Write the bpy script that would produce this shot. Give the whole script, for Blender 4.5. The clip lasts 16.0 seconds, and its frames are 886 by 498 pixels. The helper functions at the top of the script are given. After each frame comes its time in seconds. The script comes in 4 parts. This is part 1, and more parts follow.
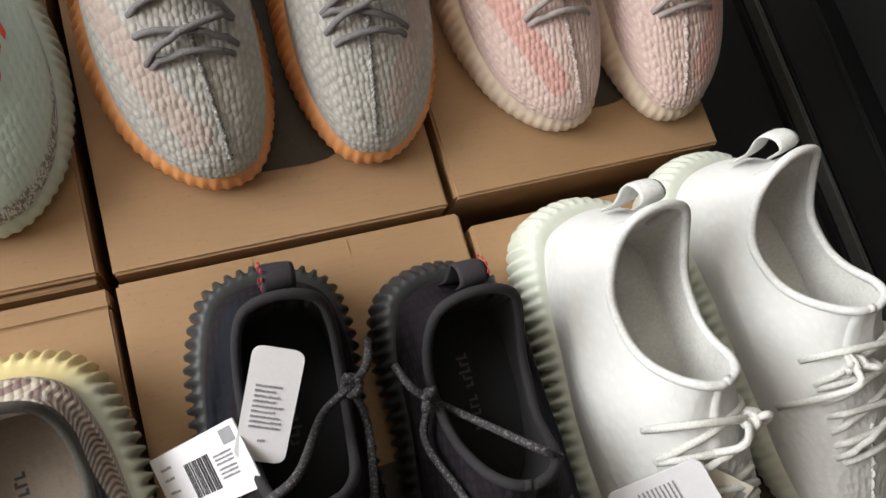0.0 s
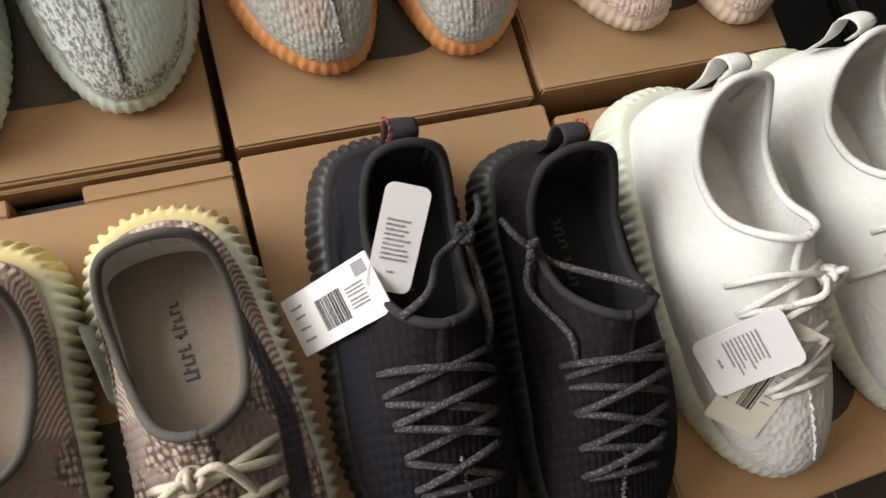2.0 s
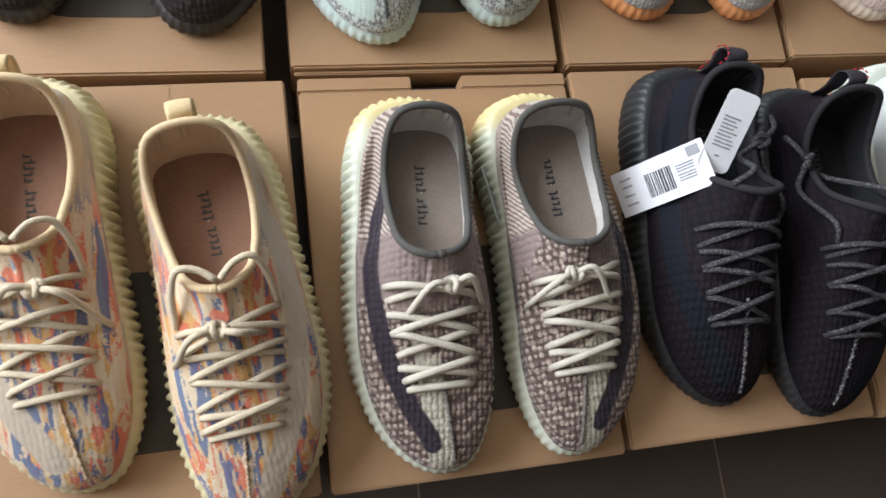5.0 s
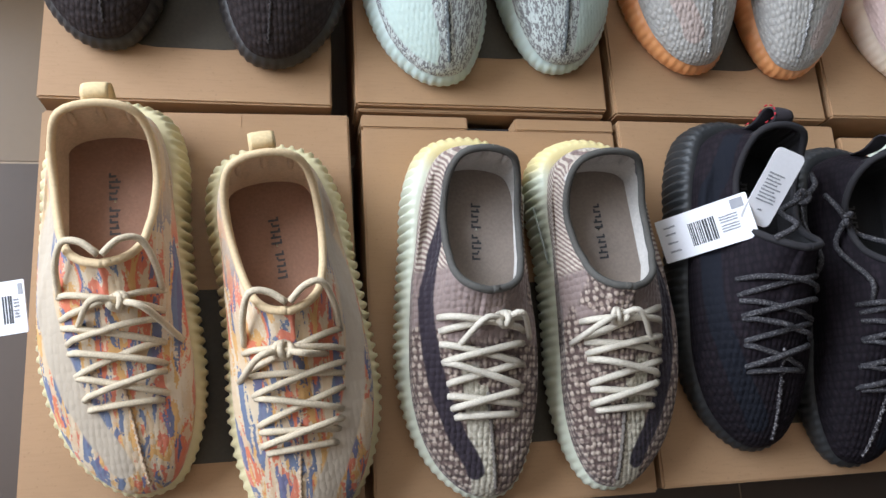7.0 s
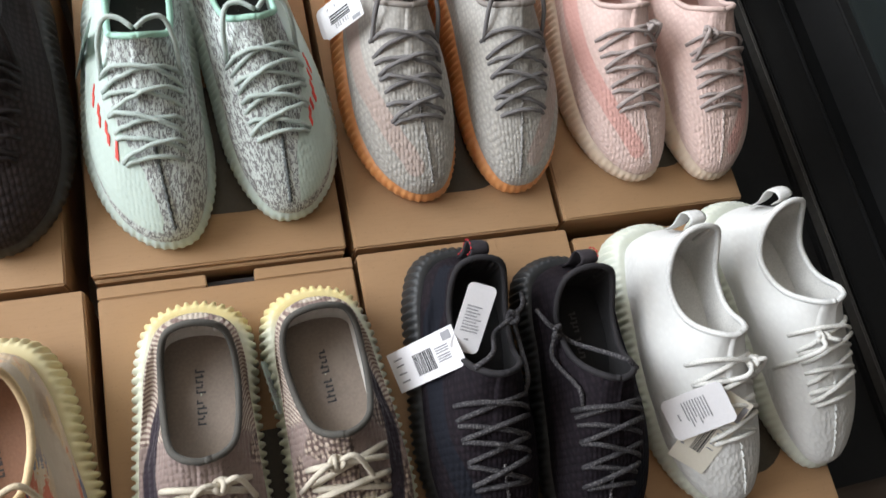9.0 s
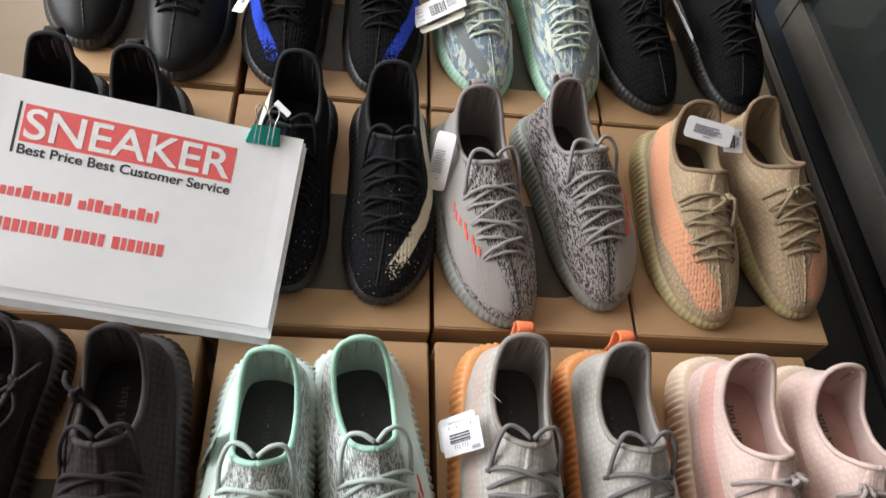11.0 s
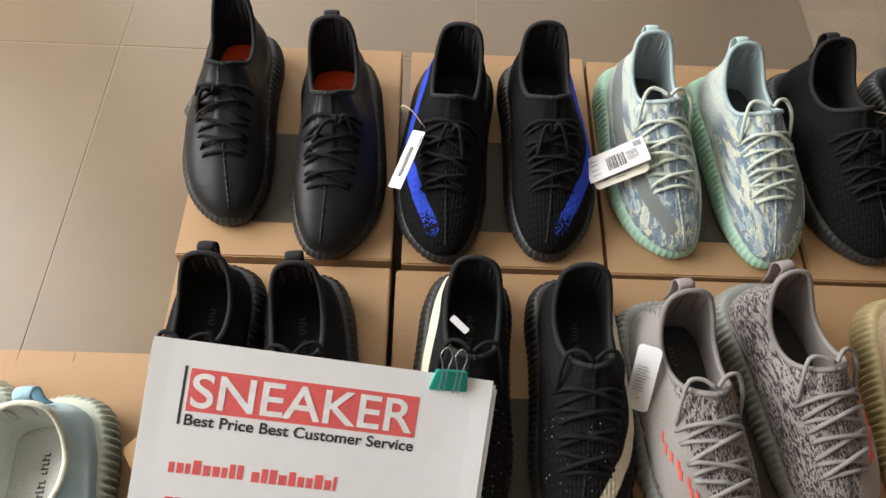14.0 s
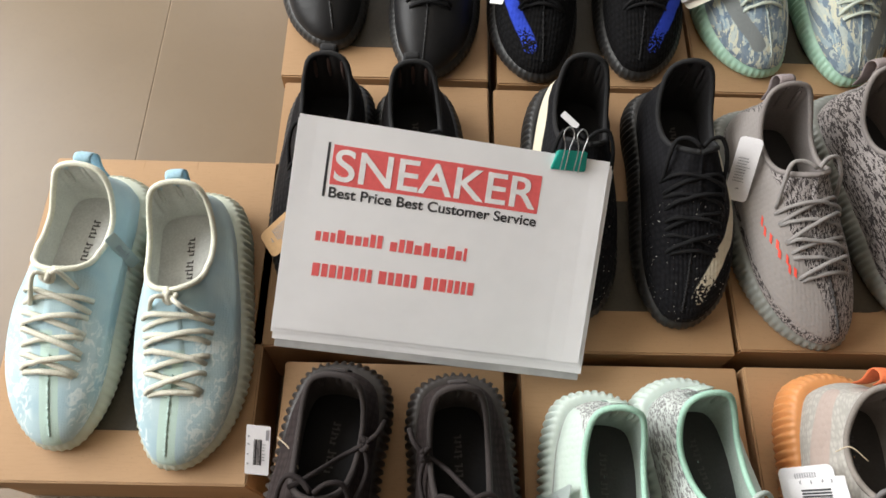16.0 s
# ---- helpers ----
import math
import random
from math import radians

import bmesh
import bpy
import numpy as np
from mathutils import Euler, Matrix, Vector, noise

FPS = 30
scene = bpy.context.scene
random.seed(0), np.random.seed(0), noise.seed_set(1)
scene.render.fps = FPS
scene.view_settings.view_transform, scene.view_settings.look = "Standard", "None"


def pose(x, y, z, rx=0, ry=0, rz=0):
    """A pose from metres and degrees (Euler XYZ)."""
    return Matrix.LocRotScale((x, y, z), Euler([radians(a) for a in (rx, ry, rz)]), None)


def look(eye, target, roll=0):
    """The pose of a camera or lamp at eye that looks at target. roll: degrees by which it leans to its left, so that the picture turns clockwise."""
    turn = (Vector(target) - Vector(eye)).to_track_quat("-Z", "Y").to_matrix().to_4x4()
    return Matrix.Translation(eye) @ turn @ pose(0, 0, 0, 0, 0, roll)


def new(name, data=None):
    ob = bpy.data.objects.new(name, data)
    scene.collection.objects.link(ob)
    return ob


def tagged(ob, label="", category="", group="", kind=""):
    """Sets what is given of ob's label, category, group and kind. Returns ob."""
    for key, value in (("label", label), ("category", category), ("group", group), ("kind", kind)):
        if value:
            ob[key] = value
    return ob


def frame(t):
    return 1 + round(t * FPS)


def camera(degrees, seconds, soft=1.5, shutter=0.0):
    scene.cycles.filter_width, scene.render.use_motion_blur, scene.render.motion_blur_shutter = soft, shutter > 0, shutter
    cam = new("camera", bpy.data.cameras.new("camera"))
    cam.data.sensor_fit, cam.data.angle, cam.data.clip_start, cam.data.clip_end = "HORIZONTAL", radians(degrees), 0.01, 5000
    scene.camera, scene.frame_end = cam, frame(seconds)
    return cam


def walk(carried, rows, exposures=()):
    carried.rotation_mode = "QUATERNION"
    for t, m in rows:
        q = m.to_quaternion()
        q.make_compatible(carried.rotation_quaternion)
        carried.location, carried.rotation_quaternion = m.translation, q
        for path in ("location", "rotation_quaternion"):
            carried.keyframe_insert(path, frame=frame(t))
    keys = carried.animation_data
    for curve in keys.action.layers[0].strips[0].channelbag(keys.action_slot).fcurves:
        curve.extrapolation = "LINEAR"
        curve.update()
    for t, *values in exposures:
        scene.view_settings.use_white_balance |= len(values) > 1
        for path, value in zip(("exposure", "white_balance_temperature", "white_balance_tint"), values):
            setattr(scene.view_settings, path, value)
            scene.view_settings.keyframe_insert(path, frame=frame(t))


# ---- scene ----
cam = camera(61.5, 16.0, 1.5, 0.2)
PATH = [
    (0, (0.053, -0.133, 0.616), (0.663, 0.274, -1.245), 41.6),
    (0.5, (0.043, -0.155, 0.622), (0.645, 0.213, -1.249), 43.5),
    (1, (0.034, -0.174, 0.624), (0.625, 0.197, -1.25), 42.9),
    (1.5, (0.015, -0.186, 0.624), (0.59, 0.188, -1.255), 41.8),
    (2, (-0.017, -0.195, 0.624), (0.516, 0.182, -1.266), 40.5),
    (2.5, (-0.056, -0.205, 0.627), (0.425, 0.162, -1.279), 39.6),
    (3, (-0.073, -0.222, 0.643), (0.42, 0.116, -1.266), 43.1),
    (3.5, (-0.112, -0.228, 0.66), (0.401, 0.117, -1.242), 45.0),
    (4, (-0.176, -0.229, 0.675), (0.298, 0.156, -1.229), 41.5),
    (4.5, (-0.212, -0.26, 0.683), (0.242, 0.128, -1.226), 41.5),
    (5, (-0.265, -0.283, 0.707), (0.168, 0.135, -1.201), 40.4),
    (5.2, (-0.288, -0.284, 0.711), (0.142, 0.146, -1.195), 40.3),
    (7.3, (-0.301, -0.28, 0.739), (0.101, 0.214, -1.157), 37.1),
    (7.5, (-0.276, -0.276, 0.748), (0.176, 0.212, -1.138), 40.0),
    (8, (-0.215, -0.263, 0.772), (0.357, 0.205, -1.087), 44.8),
    (8.5, (-0.173, -0.229, 0.807), (0.431, 0.241, -1.041), 43.0),
    (9, (-0.129, -0.23, 0.83), (0.442, 0.349, -0.997), 34.9),
    (9.5, (-0.096, -0.228, 0.838), (0.386, 0.584, -0.925), 24.9),
    (10, (-0.093, -0.196, 0.853), (0.279, 0.79, -0.847), 19.9),
    (10.2, (-0.105, -0.161, 0.863), (0.219, 0.873, -0.819), 17.3),
    (12.3, (-0.117, 0.129, 0.946), (0.11, 1.247, -0.697), 13.9),
    (12.5, (-0.121, 0.143, 0.945), (0.091, 1.267, -0.695), 13.3),
    (13, (-0.163, 0.201, 0.94), (-0.017, 1.313, -0.716), 10.6),
    (13.5, (-0.207, 0.252, 0.942), (-0.127, 1.322, -0.746), 7.1),
    (14, (-0.233, 0.278, 0.943), (-0.184, 1.294, -0.779), 4.3),
    (14.5, (-0.253, 0.254, 0.926), (-0.201, 1.179, -0.846), 3.0),
    (15, (-0.281, 0.207, 0.919), (-0.253, 1.065, -0.887), 0.9),
    (15.4, (-0.311, 0.148, 0.904), (-0.295, 1.06, -0.876), 0.3),
    (15.5, (-0.319, 0.173, 0.918), (-0.294, 1.003, -0.902), 1.1),
    (16, (-0.346, 0.122, 0.912), (-0.309, 0.981, -0.894), 3.6),
]
walk(cam, [(t, look(eye, target, roll)) for t, eye, target, roll in PATH], [(0, 0.03, 6450, 10), (2.5, 0.03, 6750, 10), (3.6, 0.05, 6700, 10), (5, 0.0, 5800, 10), (6.5, 0.0, 5600, 10), (7.5, 0.0, 5520, 10), (8.3, 0.02, 5750, 10), (9, 0.03, 6100, 10), (10, 0.0, 6200, 10), (13, -0.05, 6600, 10), (14.5, -0.18, 6640, 10), (16, -0.26, 6600, 10)])

# ---- light ----
world = bpy.data.worlds.new("sky")
scene.world = world
world.use_nodes = True
wn = world.node_tree
sky = wn.nodes.new("ShaderNodeTexSky")
sky.sky_type = "NISHITA"
sky.sun_disc = False
sky.sun_elevation, sky.sun_rotation = radians(36), radians(333)
wn.nodes["Background"].inputs["Strength"].default_value = 0.12
wn.links.new(sky.outputs["Color"], wn.nodes["Background"].inputs["Color"])

sun = new("sun", bpy.data.lights.new("sun", "SUN"))
sun.data.energy, sun.data.angle, sun.data.color = 0.45, radians(14), (1.0, 0.97, 0.92)
sun.matrix_world = look((-2.6, 5.2, 4.2), (0, 0, 0))


def window_lamp(name, eye, target, sx, sy, watts, colour):
    lamp = new(name, bpy.data.lights.new(name, "AREA"))
    lamp.data.shape, lamp.data.size, lamp.data.size_y = "RECTANGLE", sx, sy
    lamp.data.energy, lamp.data.color = watts, colour
    lamp.matrix_world = look(eye, target)
    return lamp


# skylight that enters by the two window openings
window_lamp("window_light", (-2.36, 0.9, 1.55), (0.0, 0.3, 0.4), 2.5, 1.5, 150, (0.98, 0.98, 0.965))
window_lamp("window_light", (-0.6, 3.12, 1.6), (-0.6, 0.0, 0.8), 2.3, 1.5, 22, (1.0, 0.98, 0.94))


# ---- materials ----
class Mat:
    """A node material with short calls for the nodes in use."""

    def __init__(self, name, rough=0.7, metal=0.0, spec=0.5):
        self.m = bpy.data.materials.new(name)
        self.m.use_nodes = True
        self.t = self.m.node_tree
        self.b = self.t.nodes["Principled BSDF"]
        self.b.inputs["Roughness"].default_value = rough
        self.b.inputs["Metallic"].default_value = metal
        self.b.inputs["Specular IOR Level"].default_value = spec

    def n(self, kind, **inputs):
        node = self.t.nodes.new("ShaderNode" + kind)
        for key, value in inputs.items():
            self.put(node, key.replace("_", " "), value)
        return node

    def put(self, node, key, value):
        socket = node.inputs[int(key[1:])] if key[0] == "i" and key[1:].isdigit() else node.inputs[key]
        if isinstance(value, bpy.types.NodeSocket):
            self.t.links.new(value, socket)
        else:
            socket.default_value = value

    def math(self, op, a, b=0.0, c=0.0):
        node = self.t.nodes.new("ShaderNodeMath")
        node.operation = op
        for i, v in enumerate((a, b, c)):
            self.put(node, "i%d" % i, v)
        return node.outputs[0]

    def mix(self, fac, a, b):
        node = self.t.nodes.new("ShaderNodeMix")
        node.data_type = "RGBA"
        for key, v in ((0, fac), (6, a), (7, b)):
            self.put(node, "i%d" % key, (*v, 1) if isinstance(v, tuple) and len(v) == 3 else v)
        return node.outputs[2]

    def step(self, value, low, high):
        node = self.t.nodes.new("ShaderNodeMapRange")
        node.interpolation_type = "SMOOTHSTEP"
        for i, v in enumerate((value, low, high)):
            self.put(node, "i%d" % i, v)
        return node.outputs[0]

    def coords(self, scale=(1, 1, 1), shift=True):
        tc = self.t.nodes.new("ShaderNodeTexCoord")
        mp = self.t.nodes.new("ShaderNodeMapping")
        mp.inputs["Scale"].default_value = scale
        self.t.links.new(tc.outputs["Object"], mp.inputs["Vector"])
        if shift:
            oi = self.t.nodes.new("ShaderNodeObjectInfo")
            mul = self.math("MULTIPLY", oi.outputs["Random"], 7.0)
            self.t.links.new(mul, mp.inputs["Location"])
        return mp.outputs[0]

    def noise(self, vec, scale, detail=3.0, distort=0.0, rough=0.5):
        return self.n("TexNoise", Vector=vec, Scale=scale, Detail=detail, Distortion=distort, Roughness=rough).outputs["Fac"]

    def colour(self, value):
        self.put(self.b, "Base Color", (*value, 1) if isinstance(value, tuple) else value)
        return self

    def bump(self, height, strength=0.4, distance=0.001):
        node = self.n("Bump", Strength=strength, Distance=distance, Height=height)
        self.t.links.new(node.outputs[0], self.b.inputs["Normal"])
        return self


def plain(name, colour, rough=0.7, metal=0.0, grain=150.0, amount=0.12, depth=0.0006, spec=0.5):
    """A surface of one colour with fine grain and broad stains."""
    m = Mat(name, rough, metal, spec)
    v = m.coords()
    fine, broad = m.noise(v, grain, 4), m.noise(v, grain / 14, 2)
    f = m.math("ADD", m.math("MULTIPLY", fine, 0.5), m.math("MULTIPLY", broad, 0.5))
    dark = tuple(c * (1 - amount) for c in colour)
    light = tuple(min(1, c * (1 + amount)) for c in colour)
    m.colour(m.mix(m.step(f, 0.3, 0.7), dark, light)).bump(fine, 0.5, depth)
    return m.m


def cardboard():
    m = Mat("kraft cardboard", 0.62, 0, 0.35)
    v = m.coords()
    fibre = m.noise(m.coords((1, 9, 1)), 60, 5)
    broad = m.noise(v, 4, 3)
    speck = m.noise(v, 420, 2)
    c = m.mix(m.step(broad, 0.3, 0.7), (0.37, 0.225, 0.115), (0.43, 0.268, 0.145))
    c = m.mix(m.math("MULTIPLY", m.step(fibre, 0.45, 0.75), 0.25), c, (0.31, 0.185, 0.095))
    c = m.mix(m.math("MULTIPLY", m.step(speck, 0.62, 0.75), 0.3), c, (0.22, 0.13, 0.07))
    wave = m.n("TexWave", Vector=m.coords((0, 1, 0), False), Scale=60.0, Distortion=0.4)
    h = m.math("ADD", m.math("MULTIPLY", wave.outputs["Fac"], 0.25), fibre)
    m.colour(c).bump(h, 0.16, 0.0006)
    return m.m


CARD = cardboard()
INK = plain("dark printed ink on cardboard", (0.05, 0.04, 0.026), 0.6, 0, 300, 0.2, 0.0002)
WHITE_CARD = plain("white tag card", (0.78, 0.77, 0.79), 0.5, 0, 400, 0.03, 0.0001)
CREAM_CARD = plain("cream tag card", (0.72, 0.68, 0.58), 0.55, 0, 400, 0.03, 0.0001)
PAPER = plain("white printer paper", (0.8, 0.8, 0.82), 0.6, 0, 40, 0.025, 0.0012)
SLEEVE = plain("grey plastic sleeve", (0.42, 0.42, 0.42), 0.25, 0, 60, 0.15, 0.0004)
PRINT_BLACK = plain("black print", (0.03, 0.03, 0.035), 0.5)
PRINT_GREY = plain("grey print", (0.3, 0.3, 0.32), 0.5)
PRINT_RED = plain("red print", (0.74, 0.12, 0.12), 0.55, 0, 200, 0.08)
PRINT_WHITE = plain("white print", (0.8, 0.79, 0.8), 0.55)
TEAL = plain("teal clip", (0.01, 0.33, 0.27), 0.3, 0, 90, 0.05)
STEEL = plain("steel wire", (0.5, 0.5, 0.5), 0.3, 1.0, 90, 0.1)
STRING = plain("tag string", (0.6, 0.5, 0.36), 0.85, 0, 300, 0.2)
FRAME_MAT = plain("dark bronze aluminium", (0.13, 0.125, 0.115), 0.32, 0.6, 120, 0.15, 0.0002)
# darker copy of the frame metal, with the door side's shade in its colour
SHADED_FRAME = plain("shaded frame aluminium", (0.012, 0.012, 0.012), 0.5, 0.2, 120, 0.2, 0.0002)
WALL_MAT = plain("painted plaster", (0.62, 0.57, 0.49), 0.85, 0, 30, 0.05, 0.001)
# dark so that little light bounces back from the unseen south side
BLOCKER_BROWN = plain("dark brown of the light blocker", (0.12, 0.09, 0.07), 0.7, 0, 30, 0.2)
PAVING = plain("pale terrace paving", (0.55, 0.53, 0.40), 0.8, 0, 40, 0.1)
# near black base colour holds the darkness behind the glass
UNLIT_WALL = plain("near black for the unlit space beyond the glass", (0.008, 0.009, 0.009), 0.8, 0, 20, 0.3)


def tile_material(name, dark, light):
    m = Mat(name, 0.27, 0, 0.5)
    v = m.coords()
    broad, fine = m.noise(v, 3, 4), m.noise(v, 130, 4)
    c = m.mix(m.step(broad, 0.3, 0.7), dark, light)
    c = m.mix(m.math("MULTIPLY", m.step(fine, 0.5, 0.7), 0.08), c, tuple(k * 0.8 for k in dark))
    m.put(m.b, "Roughness", m.math("MULTIPLY_ADD", broad, 0.16, 0.30))
    m.colour(c).bump(broad, 0.05, 0.0004)
    return m.m


TILE = tile_material("glazed floor tile", (0.152, 0.109, 0.066), (0.180, 0.131, 0.081))
# slim front tiles: brown, with the shade before the boxes in the colour
SHADED_TILE = tile_material("brown floor tile darkened for shade", (0.062, 0.045, 0.034), (0.080, 0.058, 0.044))
GROUT = plain("tile grout", (0.27, 0.20, 0.13), 0.45, 0, 200, 0.2)


def glass_material():
    m = Mat("dark tinted glass", 0.03)
    m.b.inputs["Transmission Weight"].default_value = 0.7
    m.b.inputs["IOR"].default_value = 1.2
    m.colour((0.05, 0.06, 0.058))
    return m.m


GLASS = glass_material()


# ---- mesh helpers ----
def finish(bm, name, material, smooth=True):
    me = bpy.data.meshes.new(name)
    bmesh.ops.recalc_face_normals(bm, faces=bm.faces)
    bm.to_mesh(me)
    bm.free()
    for mt in material if isinstance(material, (list, tuple)) else [material]:
        me.materials.append(mt)
    if smooth:
        me.polygons.foreach_set("use_smooth", [True] * len(me.polygons))
    return me


def part(name, bm, material, parent, label="", smooth=True):
    ob = new(name, finish(bm, name, material, smooth))
    ob.parent = parent
    if label:
        tagged(ob, label)
    return ob


def block(bm, x0, x1, y0, y1, z0, z1, bevel=0.0):
    vs = [bm.verts.new((x, y, z)) for x in (x0, x1) for y in (y0, y1) for z in (z0, z1)]
    fs = [bm.faces.new([vs[i] for i in q]) for q in ((0, 1, 3, 2), (4, 6, 7, 5), (0, 4, 5, 1), (2, 3, 7, 6), (0, 2, 6, 4), (1, 5, 7, 3))]
    if bevel:
        edges = {e for f in fs for e in f.edges}
        bmesh.ops.bevel(bm, geom=list(edges), offset=bevel, segments=2, affect="EDGES")
    return bm


def boxed(*dims, bevel=0.0):
    return block(bmesh.new(), *dims, bevel=bevel)


def tube(bm, points, radius, sides=6, flat=1.0, up=None):
    """A tube along points; flat squeezes it along 'up'."""
    pts = [Vector(p) for p in points]
    rings = []
    side = None
    for i, p in enumerate(pts):
        d = (pts[min(i + 1, len(pts) - 1)] - pts[max(i - 1, 0)]).normalized()
        ref = Vector(up) if up else Vector((0, 0, 1))
        if abs(d.dot(ref)) > 0.95 and side is None:
            ref = Vector((1, 0, 0))
        s = d.cross(ref)
        if s.length < 0.2 and side is not None:
            s = side
        s.normalize()
        if side is not None and s.dot(side) < 0:
            s = -s
        side = s
        w = s.cross(d).normalized()
        r = radius[i] if isinstance(radius, (list, tuple)) else radius
        rings.append([bm.verts.new(p + s * (math.cos(a) * r) + w * (math.sin(a) * r * flat)) for a in (2 * math.pi * k / sides for k in range(sides))])
    for a, b in zip(rings, rings[1:]):
        for k in range(sides):
            bm.faces.new((a[k], a[(k + 1) % sides], b[(k + 1) % sides], b[k]))
    bm.faces.new(rings[0])
    bm.faces.new(rings[-1][::-1])
    return bm


def curve_points(ctrl, n):
    """Catmull-Rom through open control points."""
    c = np.array(ctrl, float)
    c = np.vstack([2 * c[0] - c[1], c, 2 * c[-1] - c[-2]])
    out = []
    m = len(ctrl) - 1
    for i in range(n + 1):
        s = m * i / n
        k = min(int(s), m - 1)
        out.append(cat(c[k], c[k + 1], c[k + 2], c[k + 3], s - k))
    return out


def cat(p0, p1, p2, p3, t):
    return 0.5 * (2 * p1 + (p2 - p0) * t + (2 * p0 - 5 * p1 + 4 * p2 - p3) * t * t + (3 * p1 - p0 - 3 * p2 + p3) * t ** 3)


def closed(ctrl, n):
    """n points of a closed Catmull-Rom curve, even in its parameter."""
    c = np.array(ctrl, float)
    m = len(c)
    out = []
    for i in range(n):
        s = m * i / n
        k = int(s)
        out.append(cat(c[(k - 1) % m], c[k % m], c[(k + 1) % m], c[(k + 2) % m], s - k))
    return np.array(out)

# ---- the room ----
floor = tagged(new("floor", finish(boxed(-2.6, 0.66, -2.4, 3.3, -0.06, -0.0008), "floor", GROUT, False)), "brown glazed floor tiles with pale joints", "floor", kind="structure")
wide_tile = finish(boxed(-0.3040, 0.3040, -0.6090, 0.6090, -0.004, 0.0, bevel=0.0006), "floor_tile", TILE, False)
slim_tile = finish(boxed(-0.1516, 0.1516, -0.6090, 0.6090, -0.004, 0.0, bevel=0.0006), "floor_tile", SHADED_TILE, False)
for j, y in enumerate((-1.833, -0.613, 0.607, 1.827, 3.047)):
    for i in range(12):
        pitch, mesh_, x0 = (0.305, slim_tile, -2.4425) if j < 2 else (0.61, wide_tile, -2.29)
        x = x0 + pitch * i
        if x < 0.62:
            t_ = new("floor_tile", mesh_)
            t_.parent = floor
            t_.location = (x, y, 0)
ceiling = tagged(new("ceiling", finish(boxed(-2.6, 0.95, -2.4, 3.3, 2.6, 2.7), "ceiling", WALL_MAT, False)), "plain pale painted ceiling", "ceiling", kind="structure")


def wall(name, dims_list, label, mat=WALL_MAT):
    bm = bmesh.new()
    for d in dims_list:
        block(bm, *d)
    return tagged(new(name, finish(bm, name, mat, False)), label, "wall", kind="structure")


# west and north walls with a window opening each
wall("wall_west", [(-2.6, -2.45, -2.4, -0.4, 0, 2.6), (-2.6, -2.45, 2.2, 3.3, 0, 2.6), (-2.6, -2.45, -0.4, 2.2, 0, 0.75), (-2.6, -2.45, -0.4, 2.2, 2.35, 2.6)], "pale plaster wall with a wide window opening")
wall("wall_north", [(-2.45, -1.8, 3.2, 3.3, 0, 2.6), (0.6, 0.66, 3.2, 3.3, 0, 2.6), (-1.8, 0.6, 3.2, 3.3, 0, 0.8), (-1.8, 0.6, 3.2, 3.3, 2.4, 2.6)], "pale plaster wall with a window opening")
# unseen, added close to the boxes to block light on the front floor
wall("wall_south", [(-2.45, 0.66, -1.0, -0.9, 0, 2.6)], "unseen dark brown panel that keeps light off the front floor", BLOCKER_BROWN)
# added shell behind the door, coloured near black as if unlit
wall("wall_beyond", [(3.2, 3.3, -2.4, 1.2, -0.06, 2.6), (0.95, 3.2, -2.4, -2.3, -0.06, 2.6), (0.95, 3.2, 1.12, 1.2, -0.06, 2.6), (0.80, 3.2, -2.3, 1.12, -0.06, -0.01), (0.95, 3.3, -2.4, 1.2, 2.6, 2.7)], "unlit space beyond the glass door, its darkness in the colour", UNLIT_WALL)
terrace = tagged(new("ground", finish(boxed(0.80, 40.0, 1.2, 40.0, -0.06, -0.01), "ground", PAVING, False)), "pale terrace paving outside the door", "ground", kind="structure")

# door wall on the east side: sill tracks, leaf and glass
wall_e = wall("wall_east", [(0.66, 0.95, -2.4, 3.3, 2.2, 2.6), (0.66, 0.95, -2.4, -1.6, 0, 2.2), (0.66, 0.95, 2.6, 3.3, 0, 2.2)], "plaster wall over the glass door")
door_frame = tagged(new("door_frame_1"), "dark bronze aluminium sill of a glass door", "door frame", kind="structure")
for x0, x1, z1, mt, nm in ((0.66, 0.80, 0.012, SHADED_FRAME, "sill"), (0.662, 0.668, 0.03, FRAME_MAT, "track"), (0.680, 0.685, 0.022, SHADED_FRAME, "track"), (0.750, 0.754, 0.02, SHADED_FRAME, "track"), (0.785, 0.792, 0.03, SHADED_FRAME, "track")):
    part(nm, boxed(x0, x1, -1.6, 2.6, -0.02 if nm == "sill" else 0.012, z1, bevel=0.002), mt, door_frame, smooth=False)


# thin black slab in place of the deep shade between boxes and sill
part("threshold", boxed(0.535, 0.659, -0.34, 0.62, 0.0006, 0.004, bevel=0.001), SHADED_FRAME, door_frame, "black strip standing for shade on the floor by the door", False)


